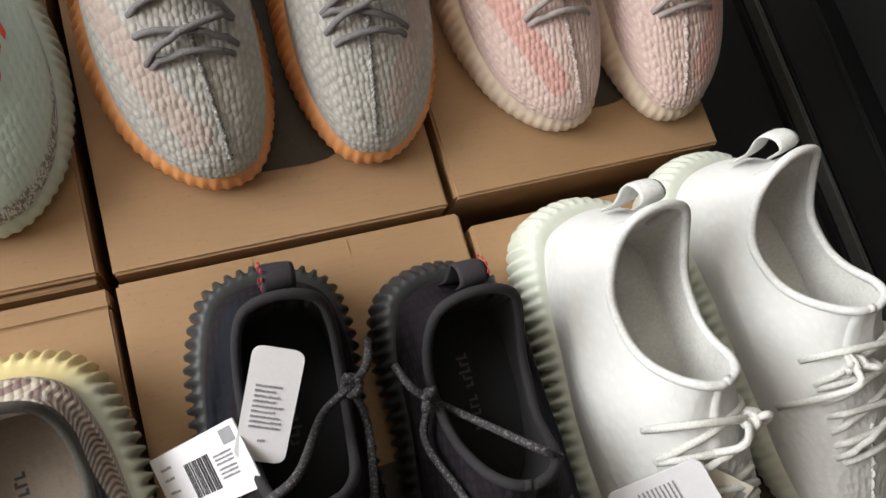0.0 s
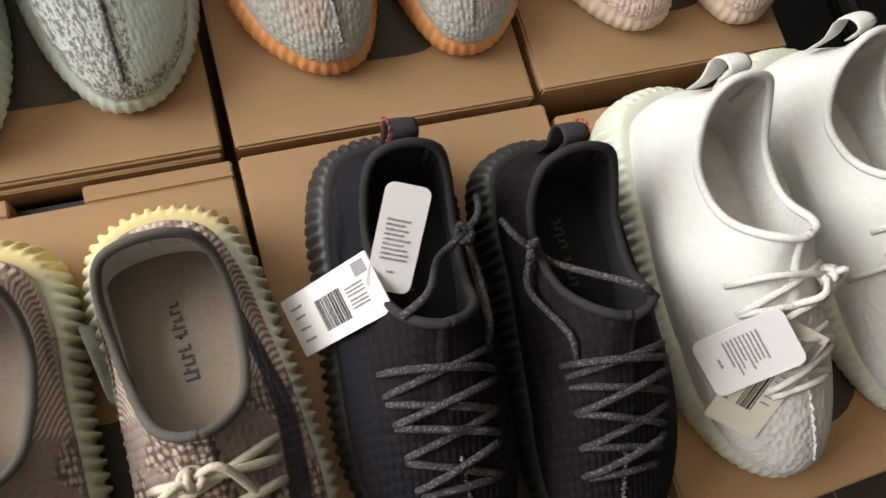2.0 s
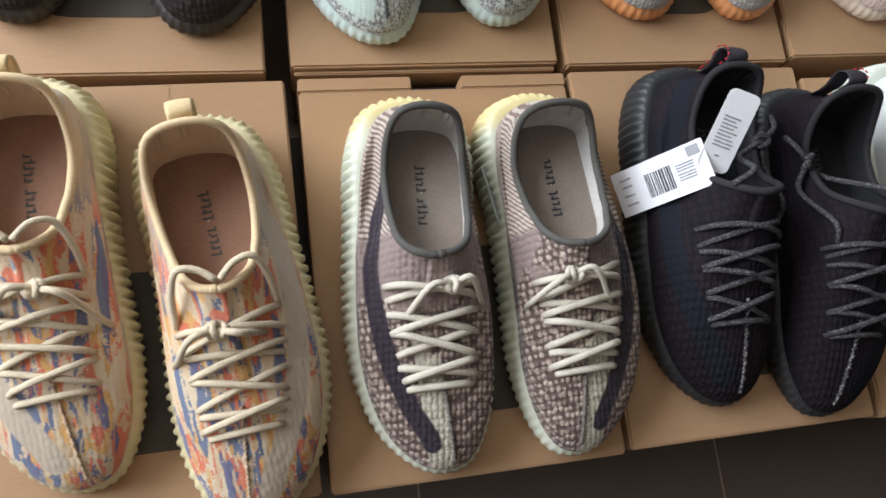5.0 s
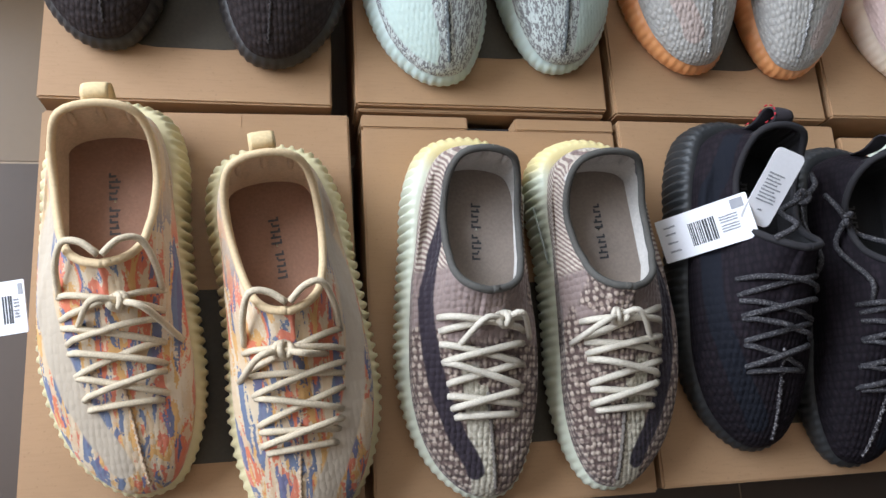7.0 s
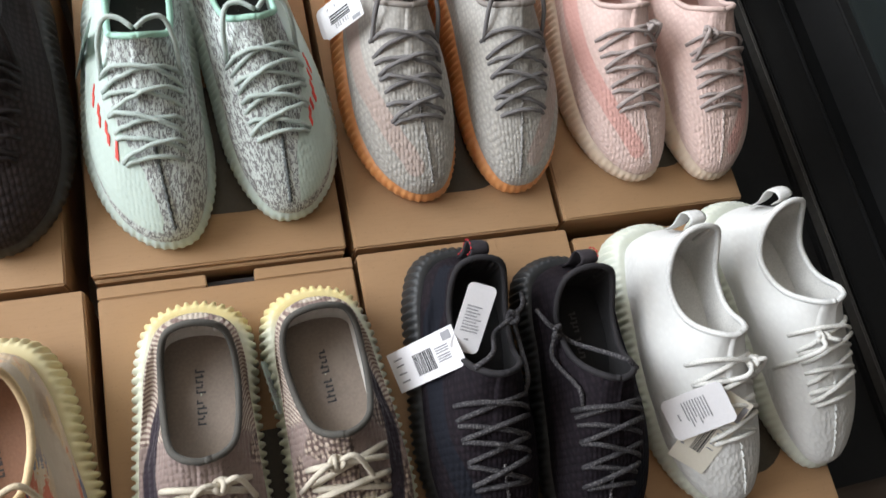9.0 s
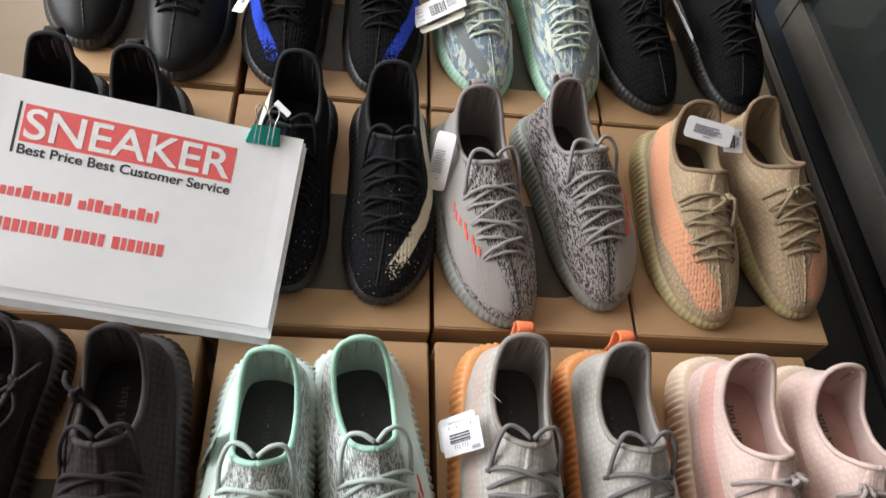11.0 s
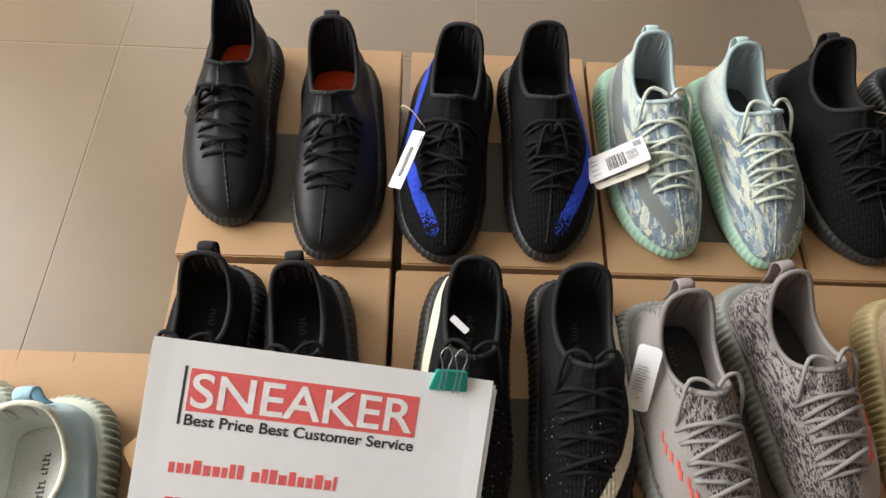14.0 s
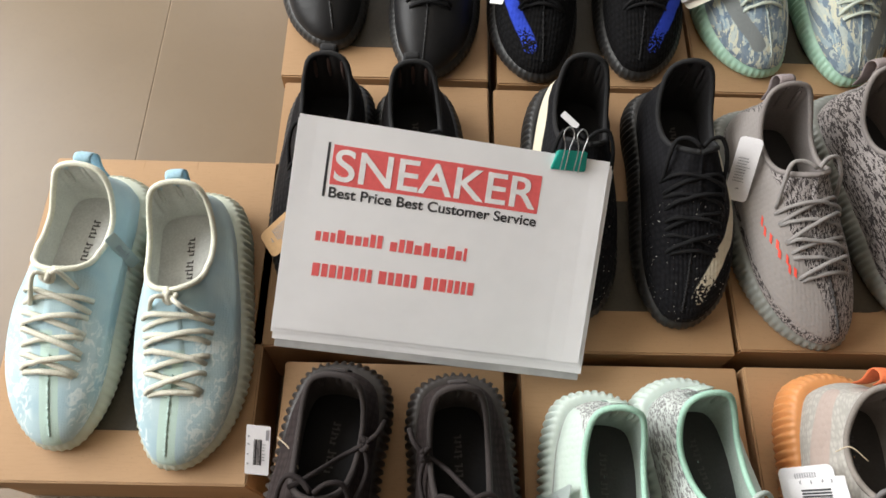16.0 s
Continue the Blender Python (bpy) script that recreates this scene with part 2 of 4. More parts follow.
def door_leaf(name, x, y0, y1, label, mat=FRAME_MAT):
    leaf = tagged(new(name), label, "glass door", kind="structure")
    part("bottom_rail", boxed(x, x + 0.045, y0 + 0.055, y1 - 0.055, 0.036, 0.105, bevel=0.003), mat, leaf, smooth=False)
    part("top_rail", boxed(x, x + 0.045, y0 + 0.055, y1 - 0.055, 2.1, 2.18, bevel=0.003), mat, leaf, smooth=False)
    for y in (y0, y1 - 0.055):
        part("stile", boxed(x - 0.001, x + 0.046, y, y + 0.055, 0.036, 2.18, bevel=0.003), mat, leaf, smooth=False)
    pane = part("pane", boxed(x + 0.018, x + 0.026, y0 + 0.055, y1 - 0.055, 0.105, 2.1), GLASS, leaf, "dark tinted glass pane", smooth=False)
    pane.visible_shadow = False
    return leaf


door_leaf("door_1", 0.70, 0.47, 1.16, "dark framed glass door leaf")
# these two leaves take the blackened metal because they stand in shade
door_leaf("door_2", 0.755, -0.25, 0.47, "framed glass door leaf, frame blackened for shade", SHADED_FRAME)
door_leaf("door_3", 0.70, -1.0, -0.26, "framed glass door leaf, frame blackened for shade", SHADED_FRAME)


# ---- shoe boxes ----
def shoe_box(x0, x1, y0, y1, turn=0.0, hole="", top=0.13, lip=0.0, label="closed brown kraft cardboard shoe box with a dark print"):
    """A closed box of brown cardboard: body, lid with thin walls, dark print on the lid."""
    w, d = x1 - x0, y1 - y0
    box = tagged(new("shoe_box"), label, "shoe box", "shoe boxes in rows")
    box.matrix_world = pose((x0 + x1) / 2, (y0 + y1) / 2, 0, 0, 0, turn)
    part("body", boxed(-w / 2 + 0.003, w / 2 - 0.003, -d / 2 + 0.003, d / 2 - 0.003, 0.0, top - 0.03, bevel=0.0015), CARD, box, smooth=False)
    bm = bmesh.new()
    notch = 0.022
    if hole:
        # the lid's rear edge has a finger hole
        block(bm, -w / 2, w / 2, -d / 2, d / 2 - 0.012, top - 0.05, top, bevel=0.0016)
        block(bm, -w / 2, -notch, d / 2 - 0.012, d / 2, top - 0.05, top, bevel=0.0012)
        block(bm, notch, w / 2, d / 2 - 0.012, d / 2, top - 0.05, top, bevel=0.0012)
        # black block set into the notch gives the hole its inner darkness
        part("hole", boxed(-notch, notch, d / 2 - 0.0118, d / 2 - 0.002, top - 0.05, top - 0.02), PRINT_BLACK, box, "black filling for the dark inside the finger hole", False)
    else:
        block(bm, -w / 2, w / 2, -d / 2, d / 2, top - 0.05, top, bevel=0.0018)
        for x in (-0.032, 0.032):
            block(bm, x - 0.0004, x + 0.0004, d / 2 - 0.013, d / 2 - 0.002, top - 0.001, top + 0.0004)
    part("lid", bm, CARD, box, smooth=False)
    if lip:
        part("front_flap", boxed(-w / 2 + 0.002, w / 2 - 0.002, -d / 2 - lip, -d / 2 - 0.0004, top - 0.03, top - 0.006, bevel=0.001), CARD, box, smooth=False)
    bm = bmesh.new()
    pts = []
    rx, ry, r = w * 0.31, d * 0.2, 0.045
    for cx, cy, a0 in ((rx - r, ry - r, 0), (-rx + r, ry - r, 90), (-rx + r, -ry + r, 180), (rx - r, -ry + r, 270)):
        for k in range(7):
            a = radians(a0 + 15 * k)
            pts.append((cx + r * math.cos(a), cy + r * math.sin(a) - d * 0.16))
    vs = [bm.verts.new((x, y, top + 0.0004)) for x, y in pts]
    bm.faces.new(vs)
    part("printed_patch", bm, INK, box, "dark rounded print", False)
    return box


BOXES = [
    (-0.493, -0.248, -0.335, -0.006, 0.6, ""), (-0.239, -0.005, -0.335, -0.004, 0, "hole"), (0.0, 0.231, -0.333, -0.003, 0, ""), (0.237, 0.455, -0.335, -0.014, 0.3, ""),
    (-0.499, -0.263, 0.003, 0.355, -0.3, ""), (-0.243, -0.008, 0.006, 0.358, 0, ""), (0.0, 0.226, 0.003, 0.36, 0, ""), (0.232, 0.464, 0.008, 0.36, 0.4, ""),
    (-0.537, -0.274, 0.372, 0.728, 0, ""), (-0.267, -0.006, 0.372, 0.726, 0.2, ""), (0.0, 0.247, 0.378, 0.724, 0, ""), (0.251, 0.505, 0.38, 0.724, 0, ""),
    (-0.545, -0.275, 0.738, 1.1, 0.3, ""), (-0.262, -0.005, 0.734, 1.1, 0, ""), (0.0, 0.252, 0.73, 1.095, 0, ""), (0.257, 0.519, 0.73, 1.095, 0, ""),
    (-0.8, -0.524, 0.225, 0.605, 0, ""),
]
for i, (x0, x1, y0, y1, turn, hole) in enumerate(BOXES):
    shoe_box(x0, x1, y0, y1, turn, hole, 0.13, 0.004 if i == 5 else 0.0)


# ---- shoe materials ----
def uv_of(m):
    tc = m.t.nodes.new("ShaderNodeTexCoord")
    sep = m.t.nodes.new("ShaderNodeSeparateXYZ")
    m.t.links.new(tc.outputs["UV"], sep.inputs[0])
    return sep.outputs[0], sep.outputs[1]


def attribute(m, name):
    node = m.t.nodes.new("ShaderNodeAttribute")
    node.attribute_name = name
    return node.outputs["Fac"]


def stripe_mask(m, wide, start=0.2):
    """The band along the outer side, from the heel down to the toe."""
    sep = m.n("SeparateXYZ", i0=m.coords((1, 1, 1), False))
    return m.math("MULTIPLY", m.step(attribute(m, "away"), wide * 0.5 + 0.0012, wide * 0.5 - 0.0008), m.step(sep.outputs[1], start, start - 0.002))


def knit_bump(m, v3, size, strength, extra=None):
    vor = m.n("TexVoronoi", Vector=v3, Scale=size)
    vor.inputs["Randomness"].default_value = 0.35
    h = m.math("SUBTRACT", 1.0, vor.outputs["Distance"])
    if extra is not None:
        h = m.math("ADD", h, extra)
    m.bump(h, strength, 0.0012)
    return h


def upper_material(name, kind, base, second, third, stripe=None, rough=0.85, wide=0.018, wear=0.0, start=0.2):
    m = Mat(name, rough, 0, 0.12 if kind == "black" else 0.25)
    m.b.inputs["Sheen Weight"].default_value = 0.0 if kind in ("leather", "black") else 0.15
    u, v = uv_of(m)
    raw = m.coords((1, 1, 1), False)
    sep = m.n("SeparateXYZ", i0=raw)
    x, y = sep.outputs[0], sep.outputs[1]
    toe = m.step(y, -0.02, -0.045)
    low = m.noise(m.coords(), 16, 3)
    if kind == "plain":
        ridge = m.n("TexVoronoi", Vector=m.coords((1, 0.6, 1), False), Scale=230.0).outputs["Distance"]
        c = m.mix(m.step(low, 0.3, 0.7), base, second)
        c = m.mix(m.math("MULTIPLY", m.step(ridge, 0.2, 0.6), 0.35), c, third)
        m.bump(m.math("MULTIPLY", ridge, m.math("MULTIPLY_ADD", toe, 0.8, 0.35)), 0.55, 0.0016)
    elif kind == "knit":
        vor = m.n("TexVoronoi", Vector=m.coords((1, 0.55, 1), False), Scale=270.0)
        vor.inputs["Randomness"].default_value = 0.45
        d = vor.outputs["Distance"]
        c = m.mix(m.step(low, 0.25, 0.75), base, second)
        c = m.mix(m.math("MULTIPLY", m.step(d, 0.28, 0.6), 0.42), c, third)
        m.bump(m.math("MULTIPLY", m.math("SUBTRACT", 1.0, d), m.math("MULTIPLY_ADD", toe, 0.7, 0.5)), 0.8, 0.0018)
    elif kind == "tweed":
        lat = attribute(m, "lat")
        cell = m.n("TexVoronoi", Vector=m.coords((1, 0.8, 1), False), Scale=235.0)
        cell.inputs["Randomness"].default_value = 0.3
        d = cell.outputs["Distance"]
        rows = m.n("TexWave", Vector=m.coords((0, 1, 0), False), Scale=46.0, Distortion=1.2)
        rows.bands_direction = "Y"
        grain = m.noise(m.coords((1, 0.7, 1)), 420, 2)
        weave = m.mix(m.step(m.math("ADD", d, m.math("MULTIPLY", grain, 0.5)), 0.55, 0.85), base, second)
        weave = m.mix(m.math("MULTIPLY", rows.outputs["Fac"], 0.55), weave, (0.15, 0.10, 0.088))
        # pale panel beside the toe seam, plain taupe at the waist, slanting ribs at the heel
        pale = m.mix(m.step(grain, 0.35, 0.7), third, (0.60, 0.55, 0.44))
        panel = m.math("MULTIPLY", m.step(lat, -0.0195, -0.018), m.step(lat, 0.001, -0.0005))
        c = m.mix(m.math("MULTIPLY", panel, m.step(y, -0.045, -0.05)), weave, pale)
        waist = m.math("MULTIPLY", m.step(y, -0.035, -0.028), m.step(y, 0.028, 0.022))
        c = m.mix(m.math("MULTIPLY", waist, m.step(low, 0.46, 0.5)), c, (0.25, 0.19, 0.17))
        slant = m.n("TexWave", Vector=m.n("CombineXYZ", i0=m.math("ADD", y, sep.outputs[2])).outputs[0], Scale=74.0, Distortion=0.6)
        ribs_ = m.mix(m.step(slant.outputs["Fac"], 0.35, 0.65), (0.22, 0.155, 0.135), (0.50, 0.43, 0.35))
        c = m.mix(m.step(y, 0.022, 0.028), c, ribs_)
        m.bump(m.math("SUBTRACT", 1.0, d), 0.9, 0.002)
    elif kind == "zebra":
        warp = m.noise(m.coords((1, 0.35, 1)), 55, 3, 1.0)
        streak = m.noise(m.coords((1, 0.13, 0.5)), 680, 2, 0.8)
        fine = m.noise(m.coords((1, 0.6, 1)), 800, 1)
        k = m.step(m.math("MULTIPLY_ADD", fine, 0.30, m.math("MULTIPLY", streak, 0.85)), 0.545, 0.62)
        pat = m.mix(k, base, second)
        edge = m.math("MULTIPLY_ADD", m.step(y, -0.035, -0.13), 0.018, -0.031)
        edge = m.math("MULTIPLY_ADD", warp, 0.008, edge)
        side = m.step(m.math("SUBTRACT", attribute(m, "lat"), edge), 0.0006, -0.0006)
        side = m.math("MULTIPLY", side, m.step(v, 0.10, 0.14))
        c = m.mix(side, pat, third)
        knit_bump(m, m.coords((1, 0.6, 1), False), 260.0, 0.55)
    elif kind == "swirl":
        fan = m.n("CombineXYZ", i0=x, i1=m.math("MULTIPLY", y, 0.11), i2=m.math("MULTIPLY", sep.outputs[2], 0.6))
        place_ = m.n("VectorMath", i0=fan.outputs[0], i1=m.coords((0, 0, 0))).outputs[0]
        pix = m.math("MULTIPLY", m.math("SUBTRACT", m.noise(m.coords(), 520, 1), 0.5), 0.16)
        c = m.mix(m.step(low, 0.4, 0.6), base, second)
        for k, (colour_, size_, cut) in enumerate(((second, 90, 0.50), (third[2], 110, 0.52), (third[1], 120, 0.525), (third[0], 115, 0.53), (base, 150, 0.58))):
            off_ = m.n("VectorMath", i0=place_, i1=(0.37 * k, 0.21 * k, 0.5 * k)).outputs[0]
            w_ = m.math("ADD", m.noise(off_, size_, 2, 0.8), pix)
            c = m.mix(m.math("MULTIPLY", m.step(w_, cut, cut + 0.025), 0.88), c, colour_)
        c = m.mix(m.math("MULTIPLY", m.step(y, 0.02, 0.06), 0.75), c, base)
        knit_bump(m, m.coords((1, 0.6, 1), False), 260.0, 0.5)
    elif kind == "ice":
        ang = m.noise(m.coords((1, 0.7, 1)), 130, 2, 1.2)
        mid0_ = m.math("ABSOLUTE", attribute(m, "lat"))
        c = m.mix(m.step(low, 0.35, 0.65), base, second)
        c = m.mix(m.math("MULTIPLY", m.math("MULTIPLY", m.step(ang, 0.49, 0.57), m.math("MULTIPLY", toe, m.step(mid0_, 0.014, 0.022))), 0.85), c, third)
        mid_ = m.math("ABSOLUTE", attribute(m, "lat"))
        c = m.mix(m.math("MULTIPLY", m.step(mid_, 0.0095, 0.0085), m.step(y, -0.045, -0.05)), c, (0.50, 0.66, 0.60))
        knit_bump(m, m.coords((1, 1, 1), False), 420.0, 0.25)
    elif kind == "black":
        d = m.n("TexVoronoi", Vector=m.coords((1, 0.6, 1), False), Scale=230.0)
        d.inputs["Randomness"].default_value = 0.2
        d = d.outputs["Distance"]
        c = m.mix(m.step(low, 0.3, 0.7), base, second)
        c = m.mix(m.math("MULTIPLY", m.step(d, 0.3, 0.6), 0.6), c, third)
        m.bump(m.math("MULTIPLY", m.math("SUBTRACT", 1.0, d), m.math("MULTIPLY_ADD", toe, 0.7, 0.4)), 0.9, 0.0018)
    else:
        fine = m.noise(m.coords(), 300, 4)
        crease = m.noise(m.coords((1, 2.5, 1)), 28, 3, 0.5)
        c = m.mix(m.step(low, 0.3, 0.7), base, second)
        m.bump(m.math("MULTIPLY_ADD", crease, 1.2, m.math("MULTIPLY", fine, 0.2)), 0.3, 0.002)
    if stripe:
        mask = stripe_mask(m, wide, start)
        if wear:
            dots = m.noise(m.coords(), 380, 1)
            fade = m.math("MULTIPLY", m.step(y, -0.085, -0.125), 0.55)
            mask = m.math("MULTIPLY", mask, m.step(dots, fade, m.math("ADD", fade, 0.06)))
        c = m.mix(mask, c, stripe)
    if wear > 1:
        fleck = m.noise(m.coords((1, 0.7, 1)), 360, 1)
        c = m.mix(m.math("MULTIPLY", m.step(fleck, 0.73, 0.745), toe), c, (0.6, 0.58, 0.52))
    m.colour(c)
    return m.m


def rubber(name, colour, heel=None, rough=0.45, clear=0.0):
    m = Mat(name, rough, 0, 0.45)
    sep = m.n("SeparateXYZ", i0=m.coords((1, 1, 1), False))
    broad, fine = m.noise(m.coords(), 25, 3), m.noise(m.coords(), 500, 2)
    c = m.mix(m.step(broad, 0.3, 0.7), tuple(k * 0.92 for k in colour), colour)
    if heel:
        c = m.mix(m.step(sep.outputs[1], 0.108, 0.132), c, heel)
    if clear:
        m.b.inputs["Subsurface Weight"].default_value = clear
        m.b.inputs["Subsurface Radius"].default_value = (0.01, 0.01, 0.009)
        m.b.inputs["Subsurface Scale"].default_value = 0.5
    m.colour(c).bump(fine, 0.15, 0.0004)
    return m.m


def cord(name, colour, fleck=None):
    m = Mat(name, 0.85, 0, 0.2)
    weave = m.n("TexVoronoi", Vector=m.coords((1, 1, 1), False), Scale=700.0)
    c = m.mix(m.step(weave.outputs["Distance"], 0.1, 0.7), colour, tuple(k * 0.84 for k in colour))
    if fleck:
        c = m.mix(m.step(m.noise(m.coords(), 700, 1), 0.56, 0.62), c, fleck)
    m.colour(c).bump(weave.outputs["Distance"], 0.5, 0.0006)
    return m.m


# ---- the sneaker ----
SOLE = [(0.016, -0.148), (0.036, -0.137), (0.050, -0.104), (0.054, -0.06), (0.049, -0.005), (0.046, 0.05), (0.047, 0.1), (0.036, 0.135),
        (0.0, 0.149), (-0.039, 0.137), (-0.054, 0.1), (-0.057, 0.05), (-0.060, 0.0), (-0.060, -0.05), (-0.051, -0.09), (-0.034, -0.122), (-0.008, -0.144)]
RIM = [(0.001, 0.004, 0.129), (0.012, 0.007, 0.127), (0.0205, 0.015, 0.118), (0.0245, 0.028, 0.105), (0.027, 0.047, 0.098), (0.028, 0.070, 0.104), (0.026, 0.091, 0.126), (0.019, 0.103, 0.145),
       (0.0, 0.107, 0.150), (-0.019, 0.103, 0.145), (-0.026, 0.091, 0.126), (-0.028, 0.070, 0.104), (-0.027, 0.047, 0.098), (-0.0245, 0.028, 0.105), (-0.0205, 0.015, 0.118), (-0.012, 0.007, 0.127), (-0.003, 0.004, 0.129)]
PULL = [(0, -0.018, -0.034), (0.010, -0.017, -0.034), (0.016, -0.015, -0.036), (0.017, -0.012, -0.036), (0.014, -0.008, -0.038), (0.010, -0.002, -0.042), (0.006, 0.003, -0.048), (0.003, 0.005, -0.055),
        (0, 0.003, -0.06), (-0.003, 0.005, -0.055), (-0.006, 0.003, -0.048), (-0.011, -0.002, -0.042), (-0.015, -0.008, -0.038), (-0.018, -0.012, -0.036), (-0.017, -0.015, -0.036), (-0.012, -0.017, -0.034), (-0.003, -0.018, -0.034)]
RISE = [0.030, 0.030, 0.033, 0.036, 0.04, 0.045, 0.05, 0.05, 0.05, 0.05, 0.05, 0.045, 0.042, 0.036, 0.033, 0.030, 0.030]
STRIPE = [(-0.030, 0.115, 0.085), (-0.040, 0.08, 0.075), (-0.045, 0.04, 0.066), (-0.044, -0.01, 0.062), (-0.039, -0.05, 0.062), (-0.027, -0.085, 0.06), (-0.011, -0.115, 0.052), (-0.003, -0.128, 0.045)]
NU, NV, RIBS = 136, 26, 88


def centre(y):
    """The middle line of the upper, which bends inwards to the toe."""
    return 0.015 * np.clip((-0.03 - y) / 0.11, 0, 1) ** 1.1


def shoe_surface(rng, slump=0.0, lift=0.0, spread=1.0):
    """The upper as a grid of points: around (from the toe by the inner side), then up from sole to rim.
    slump lowers the heel, lift raises the tongue, spread widens the opening."""
    base = closed(SOLE, NU)
    rim = closed(RIM, NU)
    pull = closed(PULL, NU)
    rise = closed([(r, 0) for r in RISE], NU)[:, 0]
    wob = rng.uniform(-1, 1, 3)
    th = np.arange(NU) / NU * 2 * math.pi
    rim = rim.copy()
    rim[:, 0] *= spread * (1 + 0.05 * wob[0])
    rim[:, 2] += lift * np.clip((0.032 - rim[:, 1]) / 0.024, 0, 1)
    sag = slump * (0.45 + 0.1 * np.clip((rim[:, 1] - 0.015) / 0.03, 0, 1) + 0.45 * np.clip((rim[:, 1] - 0.05) / 0.05, 0, 1))
    rim[:, 2] -= sag
    rim[:, 1] += 0.1 * slump * np.clip((rim[:, 1] - 0.03) / 0.06, 0, 1)
    rim[:, 0] += 0.002 * wob[1] * np.sin(2 * th)
    rim[:, 2] += 0.002 * wob[2] * np.cos(3 * th)
    low = np.clip((-0.04 - base[:, 1]) / 0.1, 0, 1)
    z0 = 0.034 - 0.014 * low
    back = np.clip((base[:, 1] - 0.02) / 0.1, 0, 1)
    p0 = np.column_stack([base[:, 0] * (0.86 - 0.08 * back + 0.06 * low), base[:, 1] * (0.95 - 0.05 * back + 0.025 * low) - 0.001, z0 + 0.004 * back])
    out = p0 * np.array([1, 0.35, 0])
    out /= np.linalg.norm(out, axis=1)[:, None] + 1e-6
    p1 = p0 + out * 0.003
    p1[:, 2] += rise
    p2 = rim + pull
    v = (np.arange(NV) / (NV - 1))[None, :, None]
    p0, p1, p2, p3 = (p[:, None, :] for p in (p0, p1, p2, rim))
    return (1 - v) ** 3 * p0 + 3 * (1 - v) ** 2 * v * p1 + 3 * (1 - v) * v * v * p2 + v ** 3 * p3


def snapped(g):
    """The stripe's line laid on to the upper."""
    flat = g.reshape(-1, 3)
    line = np.array([flat[np.argmin(((flat - p) ** 2).sum(1))] for p in curve_points(STRIPE, 60)])
    for _ in range(4):
        line[1:-1] = (line[:-2] + line[1:-1] * 2 + line[2:]) / 4
    return line


def grid_mesh(g, around=True, marked=False):
    """A bmesh of a grid of points with its own u, v."""
    bm = bmesh.new()
    nu, nv = g.shape[:2]
    uv = bm.loops.layers.uv.new("UVMap")
    if marked:
        lat, away = bm.verts.layers.float.new("lat"), bm.verts.layers.float.new("away")
    vs = [[bm.verts.new(g[i, j]) for j in range(nv)] for i in range(nu)]
    if marked:
        line = snapped(g)
        for i in range(nu):
            for j in range(nv):
                vs[i][j][lat] = g[i, j, 0] - float(centre(g[i, j, 1]))
                vs[i][j][away] = float(np.sqrt(((line - g[i, j]) ** 2).sum(1).min()))
    for i in range(nu if around else nu - 1):
        for j in range(nv - 1):
            k = (i + 1) % nu
            f = bm.faces.new((vs[i][j], vs[k][j], vs[k][j + 1], vs[i][j + 1]))
            for loop, (a, b) in zip(f.loops, ((i, j), (i + 1, j), (i + 1, j + 1), (i, j + 1))):
                loop[uv].uv = (a / nu, b / (nv - 1))
    return bm, vs


def sole_mesh():
    n = RIBS * 4
    base = closed(SOLE, n * 3)
    seg = np.linalg.norm(np.roll(base, -1, 0) - base, axis=1)
    run = np.concatenate([[0], np.cumsum(seg)])
    at = np.arange(n) / n * run[-1]
    base = np.column_stack([np.interp(at, run, np.append(base[:, k], base[0, k])) for k in (0, 1)])
    tang = np.roll(base, -1, 0) - np.roll(base, 1, 0)
    nor = np.column_stack([tang[:, 1], -tang[:, 0]])
    nor /= np.linalg.norm(nor, axis=1)[:, None]
    if (nor * base).sum() < 0:
        nor = -nor
    rib = np.array([0.0, 1.0, 1.0, 0.0] * RIBS)
    heel = np.clip((base[:, 1] + 0.02) / 0.12, 0, 1)
    deep = 0.0009 + 0.0028 * np.clip((base[:, 1] + 0.12) / 0.16, 0, 1)
    rings = []
    for z, off, r in ((0.0, -0.008, 0.0), (0.0, -0.005, 0.3), (0.005, -0.002, 0.8), (0.012, 0.0, 1.2), (0.021, 0.0, 1.2), (0.028, -0.002, 0.9), (0.033, -0.005, 0.3), (0.035, -0.009, 0.0), (0.034, -0.014, 0.0)):
        zz = z * (1.0 + 0.34 * heel - 0.42 * np.clip((-0.04 - base[:, 1]) / 0.1, 0, 1)) if z > 0.003 else np.zeros(n)
        p = base + nor * (off + deep * r * (rib - 0.5))[:, None]
        rings.append(np.column_stack([p, zz]))
    g = np.stack(rings, axis=1)
    bm, vs = grid_mesh(g)
    bm.faces.new([vs[i][0] for i in range(n)])
    bm.faces.new([vs[i][-1] for i in range(n)])
    return bm


def height_at(g, x, y):
    d = (g[:, :, 0] - x) ** 2 + (g[:, :, 1] - y) ** 2
    near = np.argpartition(d, 4, axis=None)[:4]
    p = g.reshape(-1, 3)[near]
    w = 1 / (d.reshape(-1)[near] + 1e-7)
    return float((p[:, 2] * w).sum() / w.sum())


def lace_path(g, a, b, lift=0.0028, n=10, bow=0.0015):
    pts = []
    for i in range(n + 1):
        s = i / n
        x, y = a[0] + (b[0] - a[0]) * s, a[1] + (b[1] - a[1]) * s
        z = height_at(g, x, y)
        end = min(s, 1 - s)
        pts.append((x, y, z + (lift if end > 0.04 else -0.001) + bow * math.sin(math.pi * s)))
    return pts


